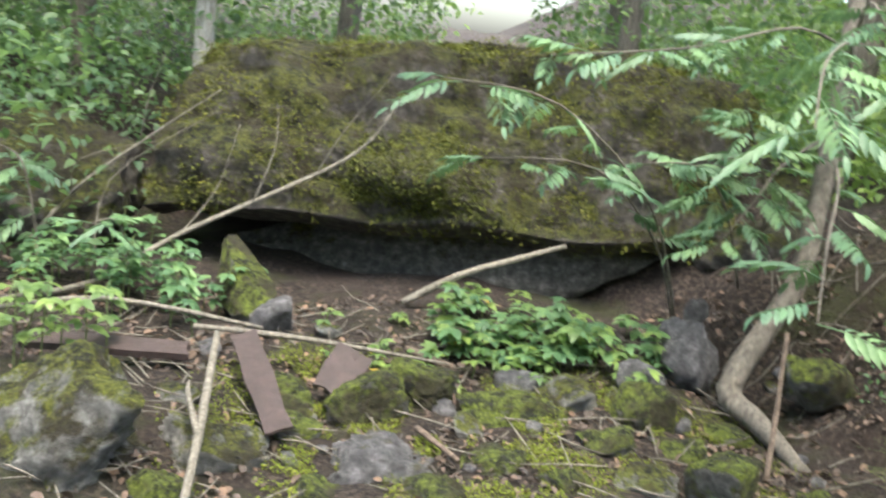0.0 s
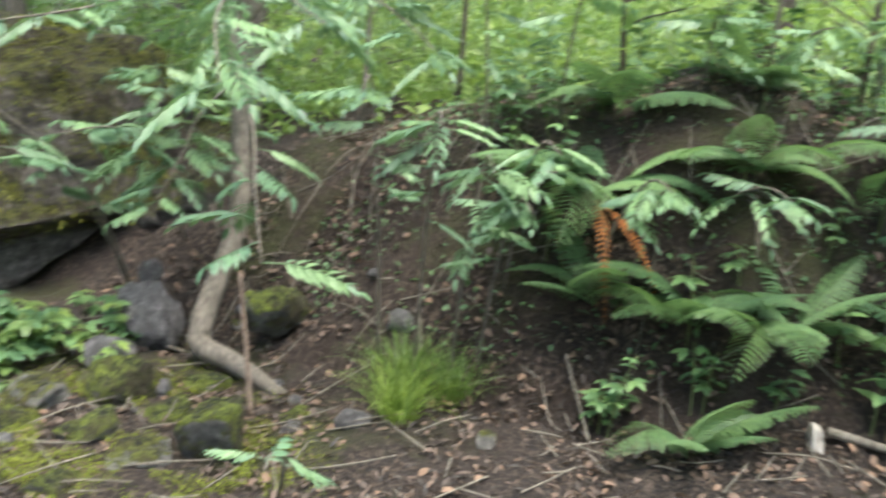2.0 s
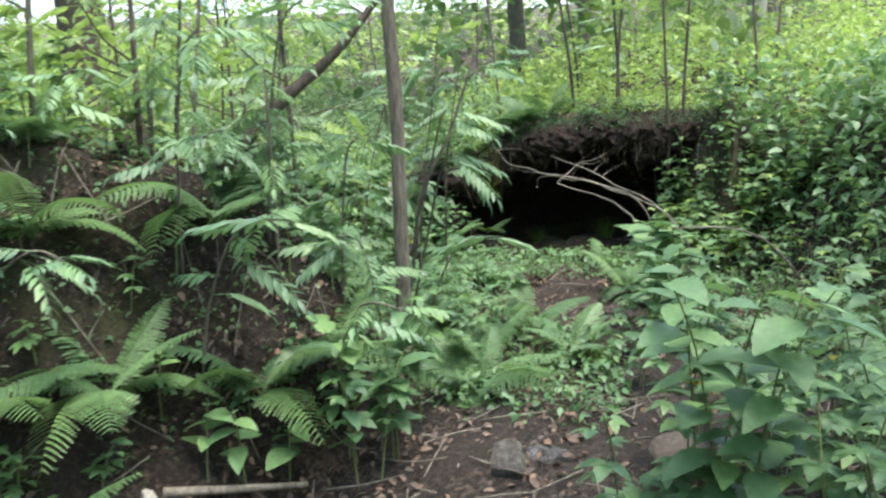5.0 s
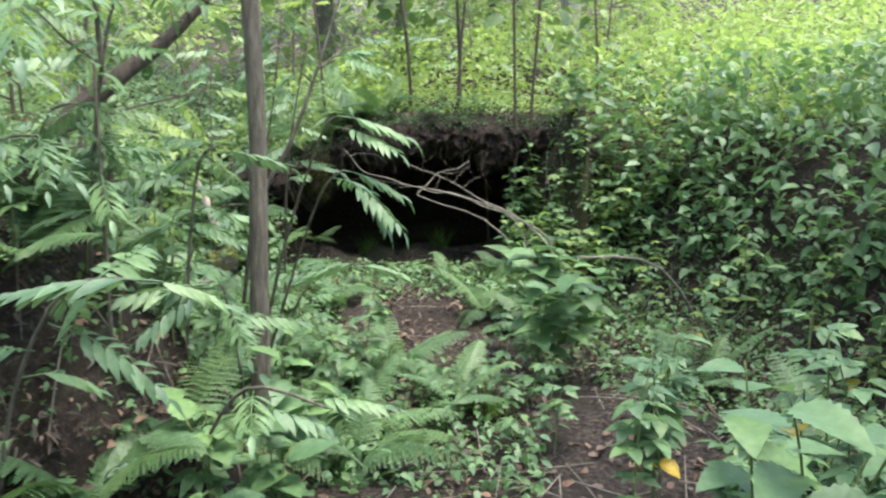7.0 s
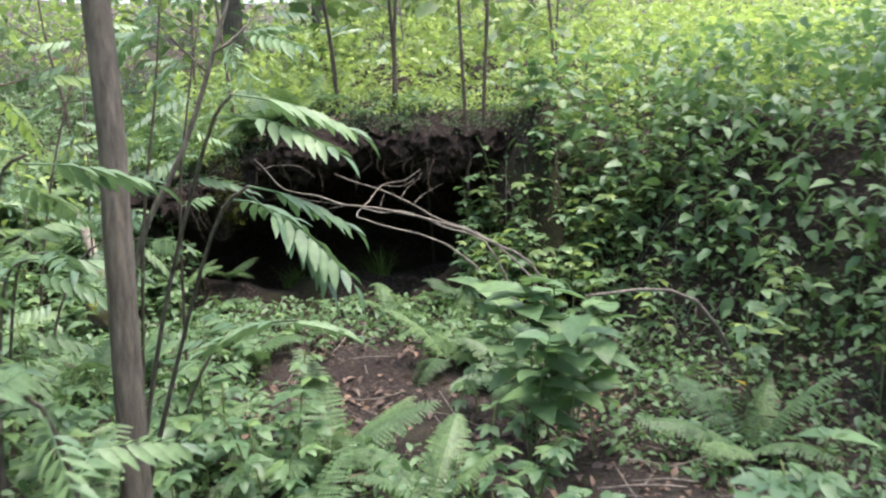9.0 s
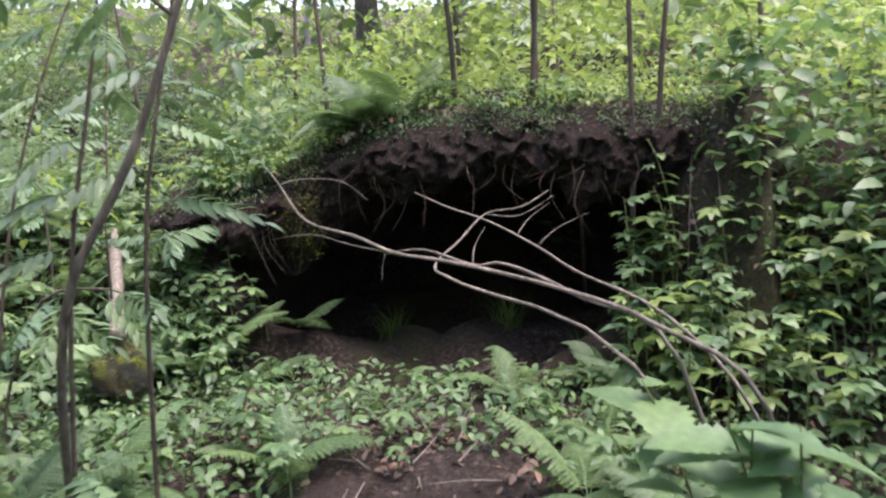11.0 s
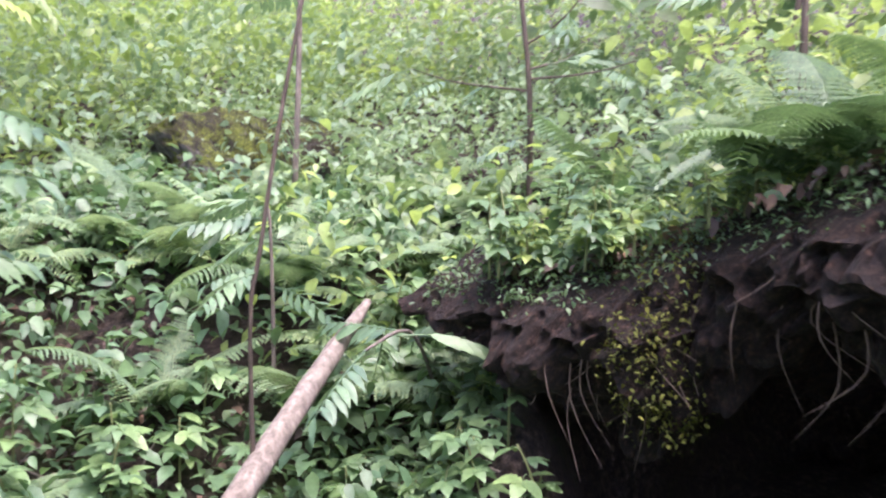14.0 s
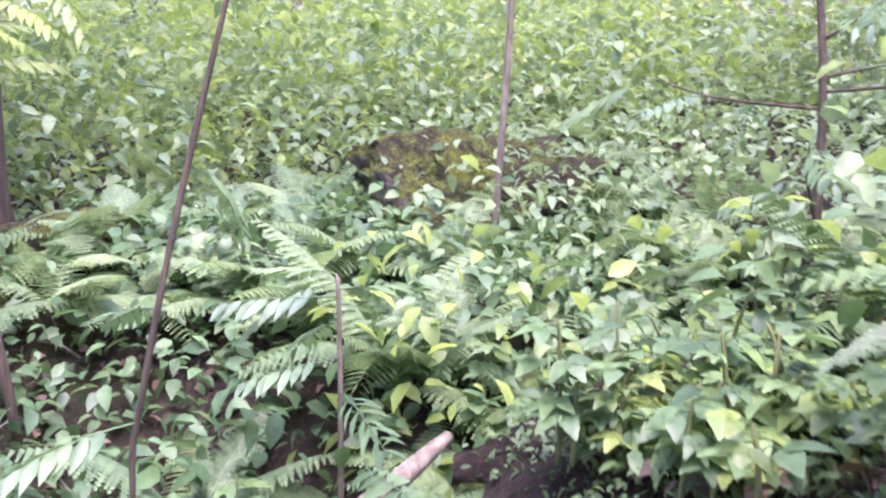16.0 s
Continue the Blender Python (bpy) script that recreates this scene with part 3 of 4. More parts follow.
plank("metal_strip", (-0.47, 2.86, 0.1), (-0.76, 3.46, 0.22), 0.105, 0.012, RUST, "brown rusty metal strip propped on the rubble", "scrap metal", -12)
plank("metal_sheet", (-0.35, 3.25, 0.1), (-0.3, 3.5, 0.2), 0.16, 0.008, RUST, "small grey-brown piece of sheet metal", "scrap metal", 20)
plank("metal_beam", (-1.6, 3.3, 0.12), (-0.95, 3.38, 0.14), 0.1, 0.03, RUST, "dark brown steel beam lying behind rubble", "scrap metal", 10)
branch("fallen_stick", [(3.0, 1.68, 0.24), (3.16, 1.5, 0.2), (3.34, 1.3, 0.16)], [0.02, 0.016, 0.01], DEADWOOD, "weathered rotten stick at the foot of the bank")
stone("bark_piece", (2.93, 1.68, 0.2), (0.1, 0.07, 0.15), (0, 12, 30), BIRCH, "flake of pale birch bark on the soil", 33, 0.3, 3, "", 0.6, "bark")
branch("stump", [(3.5, -0.02, 0.0), (3.46, -0.03, 0.2), (3.42, -0.02, 0.38)], [0.11, 0.1, 0.09], DARKBARK, "charred dark stump among raspberry leaves", (), "stump", 12)
branch("fallen_log", [(7.3, 2.35, .52), (7.43, 2.42, .58), (7.67, 2.55, .69), (7.86, 2.65, .77), (8.06, 2.76, .85)],
       [0.034, 0.032, 0.03, 0.026, 0.012], DEADWOOD, "bleached log lying on the fern slope", (), "log", 12)
stone("rock", (7.36, 2.38, .36), (.26, .24, .3), (0, 0, 20), MOSSY, "mossy stone under the end of the log", 71, 0.25, 3)
branch("rotten_log", [(3.35, 3.0, 1.38), (3.6, 2.9, 1.42), (3.95, 2.72, 1.42)], [0.05, 0.06, 0.05], BIRCH, "pale rotten log along the top of the bank", (), "log", 9)
stone("burnt_stump", (4.15, 2.52, 1.4), (0.16, 0.16, 0.4), (0, 8, 0), DARKBARK, "blackened stump on top of the bank", 31, 0.3, 3, "", 0.5, "stump")
# dead branches that lie across the hollow
branch("fallen_branch", [(6.05, .0, gh(6.05, 0)), (6.0, .12, .73), (5.98, .36, .92), (5.95, .55, 1.0), (5.92, .72, 1.05), (5.92, .82, 1.07), (5.95, .92, 1.08), (6.0, 1.02, 1.11), (6.12, 1.17, 1.13), (6.2, 1.26, 1.21), (6.25, 1.31, 1.25)],
       [0.007, 0.006, 0.0055, 0.005, 0.0045, 0.004, 0.004, 0.0035, 0.003, 0.0025, 0.0015], DEADWOOD, "bleached bare branch reaching across the dark hollow",
       [[(6.2, 1.26, 1.21), (6.25, 1.22, 1.22), (6.3, 1.13, 1.21), (6.3, 1.06, 1.16)], [(5.95, .92, 1.08), (6.0, 1.03, 1.09), (6.1, 1.15, 1.1), (6.15, 1.27, 1.08)]])
branch("fallen_branch", [(6.3, -.05, gh(6.3, -.05)), (6.35, .08, .6), (6.42, .3, .84), (6.55, .53, .93), (6.61, .64, .99), (6.66, .79, 1.06), (6.7, .92, 1.1), (6.73, 1.02, 1.14)],
       [0.006, 0.0055, 0.005, 0.0045, 0.004, 0.0035, 0.003, 0.0015], DEADWOOD, "thin bleached branch in front of the hollow",
       [[(6.6, .7, 1.03), (6.65, .67, 1.07), (6.7, .61, 1.11)], [(6.6, .64, 1.0), (6.65, .59, 1.04), (6.7, .5, 1.08)]])
branch("fallen_branch", [(6.1, -.02, gh(6.1, -.02)), (6.08, .4, .8), (6.16, .8, .97), (6.3, .89, .99), (6.4, .84, 1.04), (6.5, .78, 1.1), (6.5, .68, 1.12), (6.55, .61, 1.16)],
       [0.006, 0.005, 0.004, 0.0035, 0.003, 0.003, 0.0025, 0.0015], DEADWOOD, "curved bleached branch before the hollow", [[(6.5, .78, 1.1), (6.55, .69, 1.09), (6.6, .6, 1.14)]])
branch("fallen_branch", [(6.05, .08, gh(6.05, .08)), (6.05, .3, .82), (6.07, .52, .96), (6.15, .69, 1.02), (6.2, .78, 1.01), (6.25, .91, 1.04), (6.3, 1.02, 1.02)],
       [0.006, 0.005, 0.0045, 0.004, 0.0035, 0.003, 0.0015], DEADWOOD, "forked bleached branch before the hollow", [[(6.2, .78, 1.01), (6.25, .78, 1.05), (6.3, .76, 1.09)], [(6.3, 1.02, 1.02), (6.31, 1.03, .99), (6.3, 1.03, .95)]])
branch("fallen_branch", [(5.9, -0.75, gh(5.9, -.75)), (5.5, -0.35, 0.75), (5.2, 0.1, 0.85)], [0.009, 0.007, 0.004], DEADWOOD, "thin dry branch on the vegetated bank")


# ---- trees ----
PINNATE = [mesh_of("leaf", *pinnate_leaf(7, 0.06, 0.31, 0.25, d), ROWAN) for d in (0.08, 0.25, 0.5)]
# the same rowan leaves in the brightened colour
PINNATE_BRIGHT = []
for me in PINNATE:
    me = me.copy()
    me.materials.clear()
    me.materials.append(BRIGHT)
    PINNATE_BRIGHT.append(me)


def limb_points(base, way, length, bend, rng):
    p, out = Vector(base), [Vector(base)]
    d = Vector(way).normalized()
    for _ in range(3):
        d = (d + Vector((rng.uniform(-1, 1), rng.uniform(-1, 1), rng.uniform(-.4, .8))) * bend).normalized()
        p = p + d * length / 3
        out.append(p.copy())
    return out


def sapling(name, points, radii, mat, label, leaves, rng, low=0.25, leafset=None, reach=0.35, category="tree", sides=8, size=1.0):
    """A young tree: stem, thin limbs, and pinnate leaves at their ends."""
    o = Vector(points[0])
    e = thing(name, Matrix.Translation(o), label, category)
    rel = [Vector(p) - o for p in points]
    part("trunk", tube("trunk", rel, radii, mat, sides), e)
    leafset = leafset or PINNATE
    n = len(rel) - 1
    for i in range(leaves):
        s = low + (1 - low) * rng.random()
        k = min(n - 1, int(s * n))
        base = rel[k].lerp(rel[k + 1], s * n - k)
        a = rng.uniform(0, 2 * math.pi)
        way = Vector((math.cos(a), math.sin(a), rng.uniform(0, 0.7)))
        pts = limb_points(base, way, reach * rng.uniform(0.5, 1.2), 0.25, rng)
        limb = part("limb", tube("limb", pts, [0.006, 0.005, 0.004, 0.002], mat, 5), e)
        for j in range(3):
            q = pts[1 + j]
            part("leaf", rng.choice(leafset), limb, pose(q.x, q.y, q.z, rng.uniform(-25, 25), rng.uniform(-20, 20), math.degrees(a) - 90 + rng.uniform(-70, 70)) @ Matrix.Scale(size * rng.uniform(0.75, 1.25), 4))
    return e


rng = random.Random(11)
sapling("young_tree", [(1.55, 3.28, gh(1.55, 3.28) - .02), (1.42, 3.55, 0.13), (1.33, 3.72, 0.2), (1.48, 3.84, 0.48), (1.6, 3.93, 0.73), (1.68, 4.13, 1.17), (1.74, 4.36, 1.69), (1.8, 4.55, 2.2), (1.85, 4.7, 3.2), (1.8, 4.8, 4.6)],
        [0.03, 0.045, 0.055, 0.05, 0.047, 0.045, 0.043, 0.04, 0.03, 0.012], BARK, "curved young tree growing out of the earth slope", 12, rng, 0.62, None, 0.7, "tree", 12)
sapling("young_tree", [(4.6, 1.37, gh(4.6, 1.37) - .05), (4.61, 1.36, 1.0), (4.63, 1.36, 1.5), (4.62, 1.38, 2.2), (4.6, 1.4, 3.6), (4.65, 1.45, 5)], [0.04, 0.036, 0.034, 0.032, 0.025, 0.01], BARK,
        "straight young tree on the edge of the bank", 8, rng, 0.5, None, 0.6, "tree", 12)
sapling("young_tree", [(4.15, 2.11, gh(4.15, 2.11) - .03), (4.3, 1.9, 1.5), (4.51, 1.61, 1.79), (4.7, 1.4, 2.1), (5.1, 1.1, 2.6)], [0.045, 0.04, 0.022, 0.015, 0.008], DARKBARK,
        "dark leaning stem with a broken fork", 5, rng, 0.5, None, 0.5, "tree", 10)
sapling("sapling", [(6.2, 1.9, gh(6.2, 1.9) - .02), (6.0, 1.75, .9), (6.02, 1.55, 1.3), (6.05, 1.4, 1.7), (6.2, 1.2, 2.4)], [0.013, 0.012, 0.011, 0.009, 0.004], BARK, "thin sapling leaning beside the hollow", 5, rng, 0.55, None, 0.3)
for x, y, tx, ty in ((8.4, 1.12, -.12, .1), (8.43, 0.76, 0.05, -.06), (8.47, 0.74, 0.0, .05), (8.05, 0.3, 0.02, 0.03), (8.1, 0.2, .02, -.05), (8.9, 1.9, .1, .1), (9.2, 1.2, -.1, .1), (9.0, -.4, .1, .05)):
    z = natural_height(x, y) - .02
    sapling("sapling", [(x, y, z), (x + tx * .3, y + ty * .3, z + .5), (x + tx, y + ty, z + 1.1), (x + tx * 1.3, y + ty * 2, z + 2.2), (x + tx * 2, y + ty * 2, z + 3.4)],
            [0.014, 0.012, 0.011, 0.009, 0.004], DARKBARK, "thin straight sapling on the turf above the hollow", 7, rng, 0.45, PINNATE_BRIGHT, 0.45)
for x, y in ((3.6, 2.6), (3.9, 2.3), (4.4, 2.4), (4.8, 2.0), (5.3, 2.4), (5.0, 2.9), (5.7, 2.9), (6.4, 3.4), (3.3, 3.2), (2.8, 3.9), (2.5, 4.4), (4.2, 3.4), (5.8, 3.8), (7.2, 3.6), (6.6, 4.6), (9.6, 0.5), (9.8, 2.4), (10.2, -.6), (8.6, 3.9), (9.3, 3.2)):
    z = gh(x, y) - .03
    a, b = rng.uniform(-.3, .3), rng.uniform(-.3, .3)
    h = rng.uniform(1.6, 3.6)
    sapling("sapling", [(x, y, z), (x + a * .3, y + b * .2, z + h * .3), (x + a * .6, y + b * .7, z + h * .6), (x + a * 1.3, y + b, z + h)], [0.014, 0.012, 0.009, 0.004], rng.choice([BARK, DARKBARK]),
            "slender sapling in the bright undergrowth", 9, rng, 0.15, rng.choice([PINNATE, PINNATE_BRIGHT]), 0.5)


# rowan shoots that hang in front of the bank
def shoot(points, n, label, size=1.0, mat=None, leafset=None, turn=0):
    o = Vector(points[0])
    e = thing("rowan_shoot", Matrix.Translation(o), label, "shrub", "rowan shoots")
    rel = [Vector(p) - o for p in points]
    part("stem", tube("stem", rel, [0.008, 0.006, 0.005, 0.003][:len(rel)] if len(rel) <= 4 else [0.008] + [0.005] * (len(rel) - 2) + [0.002], mat or BARK, 6), e)
    k = len(rel) - 1
    for i in range(n):
        s = 0.3 + 0.7 * (i + 1) / n
        j = min(k - 1, int(s * k))
        p = rel[j].lerp(rel[j + 1], s * k - j)
        part("leaf", random.choice(leafset or PINNATE), e, pose(p.x, p.y, p.z, random.uniform(-20, 15), random.uniform(-25, 25), turn + random.uniform(0, 360)) @ Matrix.Scale(size * random.uniform(0.8, 1.2), 4))
    return e


r_bank = random.Random(77)
TXT = "pale green rowan shoot hanging before the bank"
shoot([(1.75, 4.3, 1.6), (1.4, 3.5, 1.7), (1.1, 2.9, 1.6), (1.0, 2.6, 1.4)], 14, TXT, 1.1)
shoot([(1.7, 4.2, 1.3), (1.4, 3.3, 1.2), (1.2, 2.8, 1.05), (1.1, 2.5, 0.86)], 8, TXT, 1.1)
shoot([(1.75, 4.3, 1.7), (1.3, 3.8, 1.75), (0.8, 3.4, 1.6), (0.3, 3.5, 1.5)], 15, TXT, 1.0)
shoot([(1.2, 4.3, 0.3), (0.9, 4.0, 0.9), (0.4, 3.8, 1.3), (-0.1, 3.66, 1.35)], 14, TXT, 1.0)
shoot([(1.2, 4.4, 0.3), (1.0, 4.2, 0.7), (0.6, 3.9, 1.05), (0.05, 3.6, 1.05)], 11, TXT, 0.9)
shoot([(1.5, 4.4, 0.5), (1.3, 4.2, 0.9), (1.1, 4.1, 1.1), (0.8, 3.9, 1.1)], 15, TXT, 1.0)
shoot([(1.6, 4.5, 0.6), (1.5, 4.3, 1.0), (1.3, 4.1, 1.3), (1.2, 3.9, 1.4)], 15, TXT, 1.0)
shoot([(1.75, 4.35, 1.75), (1.6, 3.9, 1.9), (1.5, 3.4, 1.75), (1.55, 3.0, 1.6)], 14, TXT, 1.1)
shoot([(1.75, 4.35, 1.75), (1.9, 3.9, 1.85), (2.1, 3.5, 1.7), (2.2, 3.2, 1.5)], 14, TXT, 1.1)
shoot([(1.7, 4.3, 1.3), (1.5, 4.2, 1.15), (1.35, 4.0, 1.0), (1.2, 3.9, 0.8)], 14, TXT, 1.0)
shoot([(1.1, 2.4, gh(1.1, 2.4)), (1.05, 2.2, 0.3), (0.95, 2.05, 0.45), (0.88, 1.95, 0.46)], 4, TXT, 0.8)
for x, y, n, h in ((2.55, 3.3, 9, .8), (2.8, 3.1, 9, .7), (2.4, 2.9, 7, .5), (3.4, 1.75, 8, .6), (3.55, 1.9, 9, .8), (3.8, 1.6, 9, .9), (4.0, 1.75, 9, .9), (4.2, 1.3, 8, .7), (4.3, 1.55, 8, .7),
                   (5.0, 1.9, 8, .8), (5.5, 2.1, 8, .8), (5.3, 1.5, 6, .6), (6.6, 2.4, 8, .6), (6.9, 2.7, 7, .8), (3.7, 1.35, 7, .5), (5.9, 2.5, 8, .9), (7.9, 3.0, 7, .5), (8.2, 2.6, 6, .35), (-2.0, 4.3, 8, .6), (-2.2, 3.9, 7, .7), (-1.6, 4.5, 6, .4)):
    z = gh(x, y)
    a, b = random.uniform(-.3, .05), random.uniform(-.3, .05)
    shoot([(x, y, z - .02), (x + a * .3, y + b * .3, z + h * .5), (x + a, y + b, z + h), (x + a * 2, y + b * 2, z + h * 1.1)], n, "leafy rowan shoot rooted in the bank", random.uniform(.85, 1.15))
for i in range(18):
    d = r_bank.uniform(.32, 1)
    x, y = 2.5 + 2.2 * d + .7 * r_bank.random(), 2.45 - 1.2 * d + .6 * d * d + .6 * r_bank.random()
    z, h = gh(x, y), r_bank.uniform(.2, .55)
    a, b = r_bank.uniform(-.3, .1), r_bank.uniform(-.3, .05)
    shoot([(x, y, z - .02), (x + a * .3, y + b * .3, z + h * .5), (x + a, y + b, z + h), (x + a * 1.7, y + b * 1.7, z + h * 1.1)], 8, "leafy rowan shoot rooted in the bank", r_bank.uniform(.6, .95))
# dark stems and rowan leaves close to the fern slope
shoot([(7.5, 2.47, gh(7.5, 2.47) - .02), (7.48, 2.47, 0.9), (7.5, 2.46, 1.1), (7.58, 2.48, 1.45), (7.7, 2.5, 1.9)], 5, "thin dark stem with few leaves on the fern slope", 0.7, DARKBARK)
shoot([(6.2, 1.65, gh(6.2, 1.65) - .02), (6.18, 1.62, 1.0), (6.22, 1.58, 1.4), (6.3, 1.5, 1.9)], 8, "dark rowan stem beside the path", 0.9, DARKBARK)
shoot([(6.05, 1.8, gh(6.05, 1.8) - .02), (6.0, 1.72, 1.0), (6.05, 1.65, 1.5), (6.1, 1.6, 2.0)], 8, "dark rowan stem beside the path", 0.9, DARKBARK)
shoot([(6.7, 2.5, gh(6.7, 2.5) - .02), (6.75, 2.4, 1.0), (6.85, 2.3, 1.5), (7.0, 2.2, 1.9)], 9, "dark rowan stem beside the path", 0.9, DARKBARK)


def sprig(points, leaves, label):
    """A leaning rowan shoot whose leaves hang where they are told: place, pitch, turn and size."""
    o = Vector(points[0])
    e = thing("rowan_shoot", Matrix.Translation(o), label, "shrub", "rowan shoots")
    part("stem", tube("stem", [Vector(p) - o for p in points], [0.008, 0.006, 0.005, 0.003], BARK, 6), e)
    for x, y, z, tip, turn, size in leaves:
        part("leaf", PINNATE[1], e, Matrix.Translation(Vector((x, y, z)) - o) @ pose(0, 0, 0, tip, 0, turn) @ Matrix.Scale(size, 4))
    return e


sprig([(4.85, 1.5, gh(4.85, 1.5)), (4.7, 1.3, .9), (4.4, 1.08, 1.4), (4.22, .98, 1.5)], [(4.22, .98, 1.5, -5, -155, 1.1), (4.3, 1.0, 1.46, -5, 160, 1.0)], "rowan shoot leaning over the path")
sprig([(4.85, 1.5, gh(4.85, 1.5)), (4.7, 1.3, .7), (4.4, 1.08, 1.2), (4.22, .96, 1.32)], [(4.22, .96, 1.32, -12, -150, 1.0), (4.24, .97, 1.3, -25, 165, 1.1), (4.2, .95, 1.3, -40, -170, 1.0), (4.35, 1.03, 1.28, -5, -120, 1.0)], "rowan shoot leaning over the path")
for x, y, z, tx, ty, tz, n in ((1.95, 2.9, .5, 1.75, 2.5, 1.3, 9), (2.1, 2.85, .5, 1.95, 2.45, 1.15, 9), (2.2, 2.8, .5, 2.1, 2.4, 1.0, 8), (2.3, 2.9, .6, 2.3, 2.5, 1.2, 8), (1.9, 3.1, .5, 1.6, 2.8, 1.4, 8),
                               (2.6, 2.6, .6, 2.55, 2.15, 1.1, 7), (3.0, 2.35, .7, 2.9, 1.9, 1.1, 7)):
    g0 = gh(x, y)
    shoot([(x, y, g0 - .02), (x * .7 + tx * .3, y * .7 + ty * .3, g0 * .4 + tz * .6), (x * .3 + tx * .7, y * .3 + ty * .7, tz), (tx, ty, tz - .03)], n, "leafy rowan shoot rooted in the bank", .85)

# ---- ferns ----
FRONDS = [mesh_of("frond", *frond_data(0.62, 24, s, a), FERN, False) for s, a in ((0.2, 0.55), (0.22, 0.85), (0.18, 0.35))]
PALE_FRONDS = []
for me in FRONDS:
    me = me.copy()
    me.materials.clear()
    me.materials.append(PALEFERN)
    PALE_FRONDS.append(me)
FROND_RUST = mesh_of("frond", *frond_data(0.55, 22, 0.055, 0.9), RUSTFERN, False)


def fern(x, y, z, count, size, label="green fern rooted in the bank", lean=(0, 0), arc=(0, 360), fronds=FRONDS):
    e = thing("fern", pose(x, y, z, lean[0], lean[1], 0), label, "fern", "ferns")
    for i in range(count):
        a = arc[0] + (arc[1] - arc[0]) * (i + random.uniform(-.3, .3)) / count
        part("frond", random.choice(fronds), e, pose(0, 0, 0, random.uniform(0, 38), random.uniform(-12, 12), a) @ Matrix.Scale(size * random.uniform(0.75, 1.15), 4))
    return e


fern(2.82, 2.2, gh(2.82, 2.2), 9, 0.95, "large green fern on the bank")
fern(2.55, 1.95, gh(2.55, 1.95), 6, 0.75, "low green fern at the foot of the bank", (0, 0), (90, 300))
e = fern(2.75, 2.75, gh(2.75, 2.75), 8, 1.15, "tall arching fern on top of the bank")
part("frond", FROND_RUST, e, pose(-.12, -.12, 0, -30, 0, 150) @ Matrix.Scale(1.1, 4), "withered orange frond")
part("frond", FROND_RUST, e, pose(-.1, -.15, -.02, -35, 20, 175) @ Matrix.Scale(0.9, 4), "withered orange frond")
for x, y, n, s in ((3.0, 2.9, 7, .9), (2.6, 2.55, 8, .9), (3.2, 2.3, 8, .9), (3.1, 1.95, 8, .8), (3.5, 1.55, 8, .8), (3.75, 1.85, 8, .9), (3.4, 2.5, 7, .8), (3.95, 1.45, 6, .9), (4.45, 0.95, 7, .8), (4.75, 1.05, 6, .8), (5.45, 0.95, 6, .9), (5.1, 0.62, 6, .7), (5.6, 1.55, 7, .8), (6.2, 2.1, 7, .8), (6.5, 2.0, 6, .7),
                   (7.55, 0.8, 6, .55), (7.75, .45, 7, .6), (7.6, .2, 7, .6), (7.8, 2.1, 6, .5), (7.6, 2.2, 6, .5), (7.1, 0.45, 6, .7), (6.8, 1.5, 6, .6), (7.75, 1.95, 5, .5), (8.5, 1.72, 7, .8), (8.75, 2.3, 6, .8), (6.4, 0.2, 6, .7), (6.7, 0.5, 6, .7), (4.4, -.8, 6, .8), (5.6, -.6, 6, .8)):
    fern(x, y, roof_top(x, y) if x > 8 else gh(x, y), n, s)
fern(8.26, 1.55, roof_top(8.26, 1.55), 7, .72, "bright fern arching over the turf edge", (0, 0), (-40, 190))
fern(8.4, 1.35, roof_top(8.4, 1.35), 7, .75, "bright fern arching over the turf edge")
fern(8.0, 1.84, gh(8.0, 1.84) + .02, 4, .42, "small fern at the mouth of the hollow", (0, 0), (60, 300))
r2 = random.Random(3)
for i in range(78):
    x, y = r2.uniform(5.6, 9.6), 2.65 + 2.7 * r2.random() ** 1.2
    if abs(x - 7.55) < .35 and y < 2.95:
        continue
    fern(x, y, gh(x, y), r2.choice([5, 6, 7]), r2.uniform(.55, .95), "pale fern on the bright slope", fronds=PALE_FRONDS)


# ---- herbs ----
def trifoliate(size, mat):
    out = [moved(leaf_data(size, size * 0.66, 0.3, 0.2, 6), pose(0, size * 0.5, 0, 0, 0, a)) for a in (0, 68, -68)]
    out.append(tube_data([(0, 0, 0), (0, size * 0.3, 0.01), (0, size * 0.52, 0)], [0.0016, 0.0014, 0.001], 4))
    return mesh_of("leaf", *joined(out), mat)


def quinate(size, mat):
    out = [moved(leaf_data(size * (1 - abs(a) / 260), size * 0.5, 0.35, 0.2, 5), pose(0, size * 0.4, 0, 0, 0, a)) for a in (0, 45, -45, 95, -95)]
    out.append(tube_data([(0, 0, 0), (0, size * 0.2, 0.01), (0, size * 0.42, 0)], [0.0016, 0.0014, 0.001], 4))
    return mesh_of("leaf", *joined(out), mat)


TRI = [trifoliate(0.075, HERB), quinate(0.07, HERB), trifoliate(0.06, HERB)]
TRIB = [trifoliate(0.07, BRIGHT), quinate(0.06, BRIGHT)]
BROAD = [mesh_of("leaf", *leaf_data(0.13, 0.1, 0.2, 0.2, 8), HERB), mesh_of("leaf", *leaf_data(0.12, 0.08, 0.28, 0.25, 8), HERB)]
YLEAF = mesh_of("leaf", *leaf_data(0.08, 0.06, 0.3, 0.2), YELLOW)


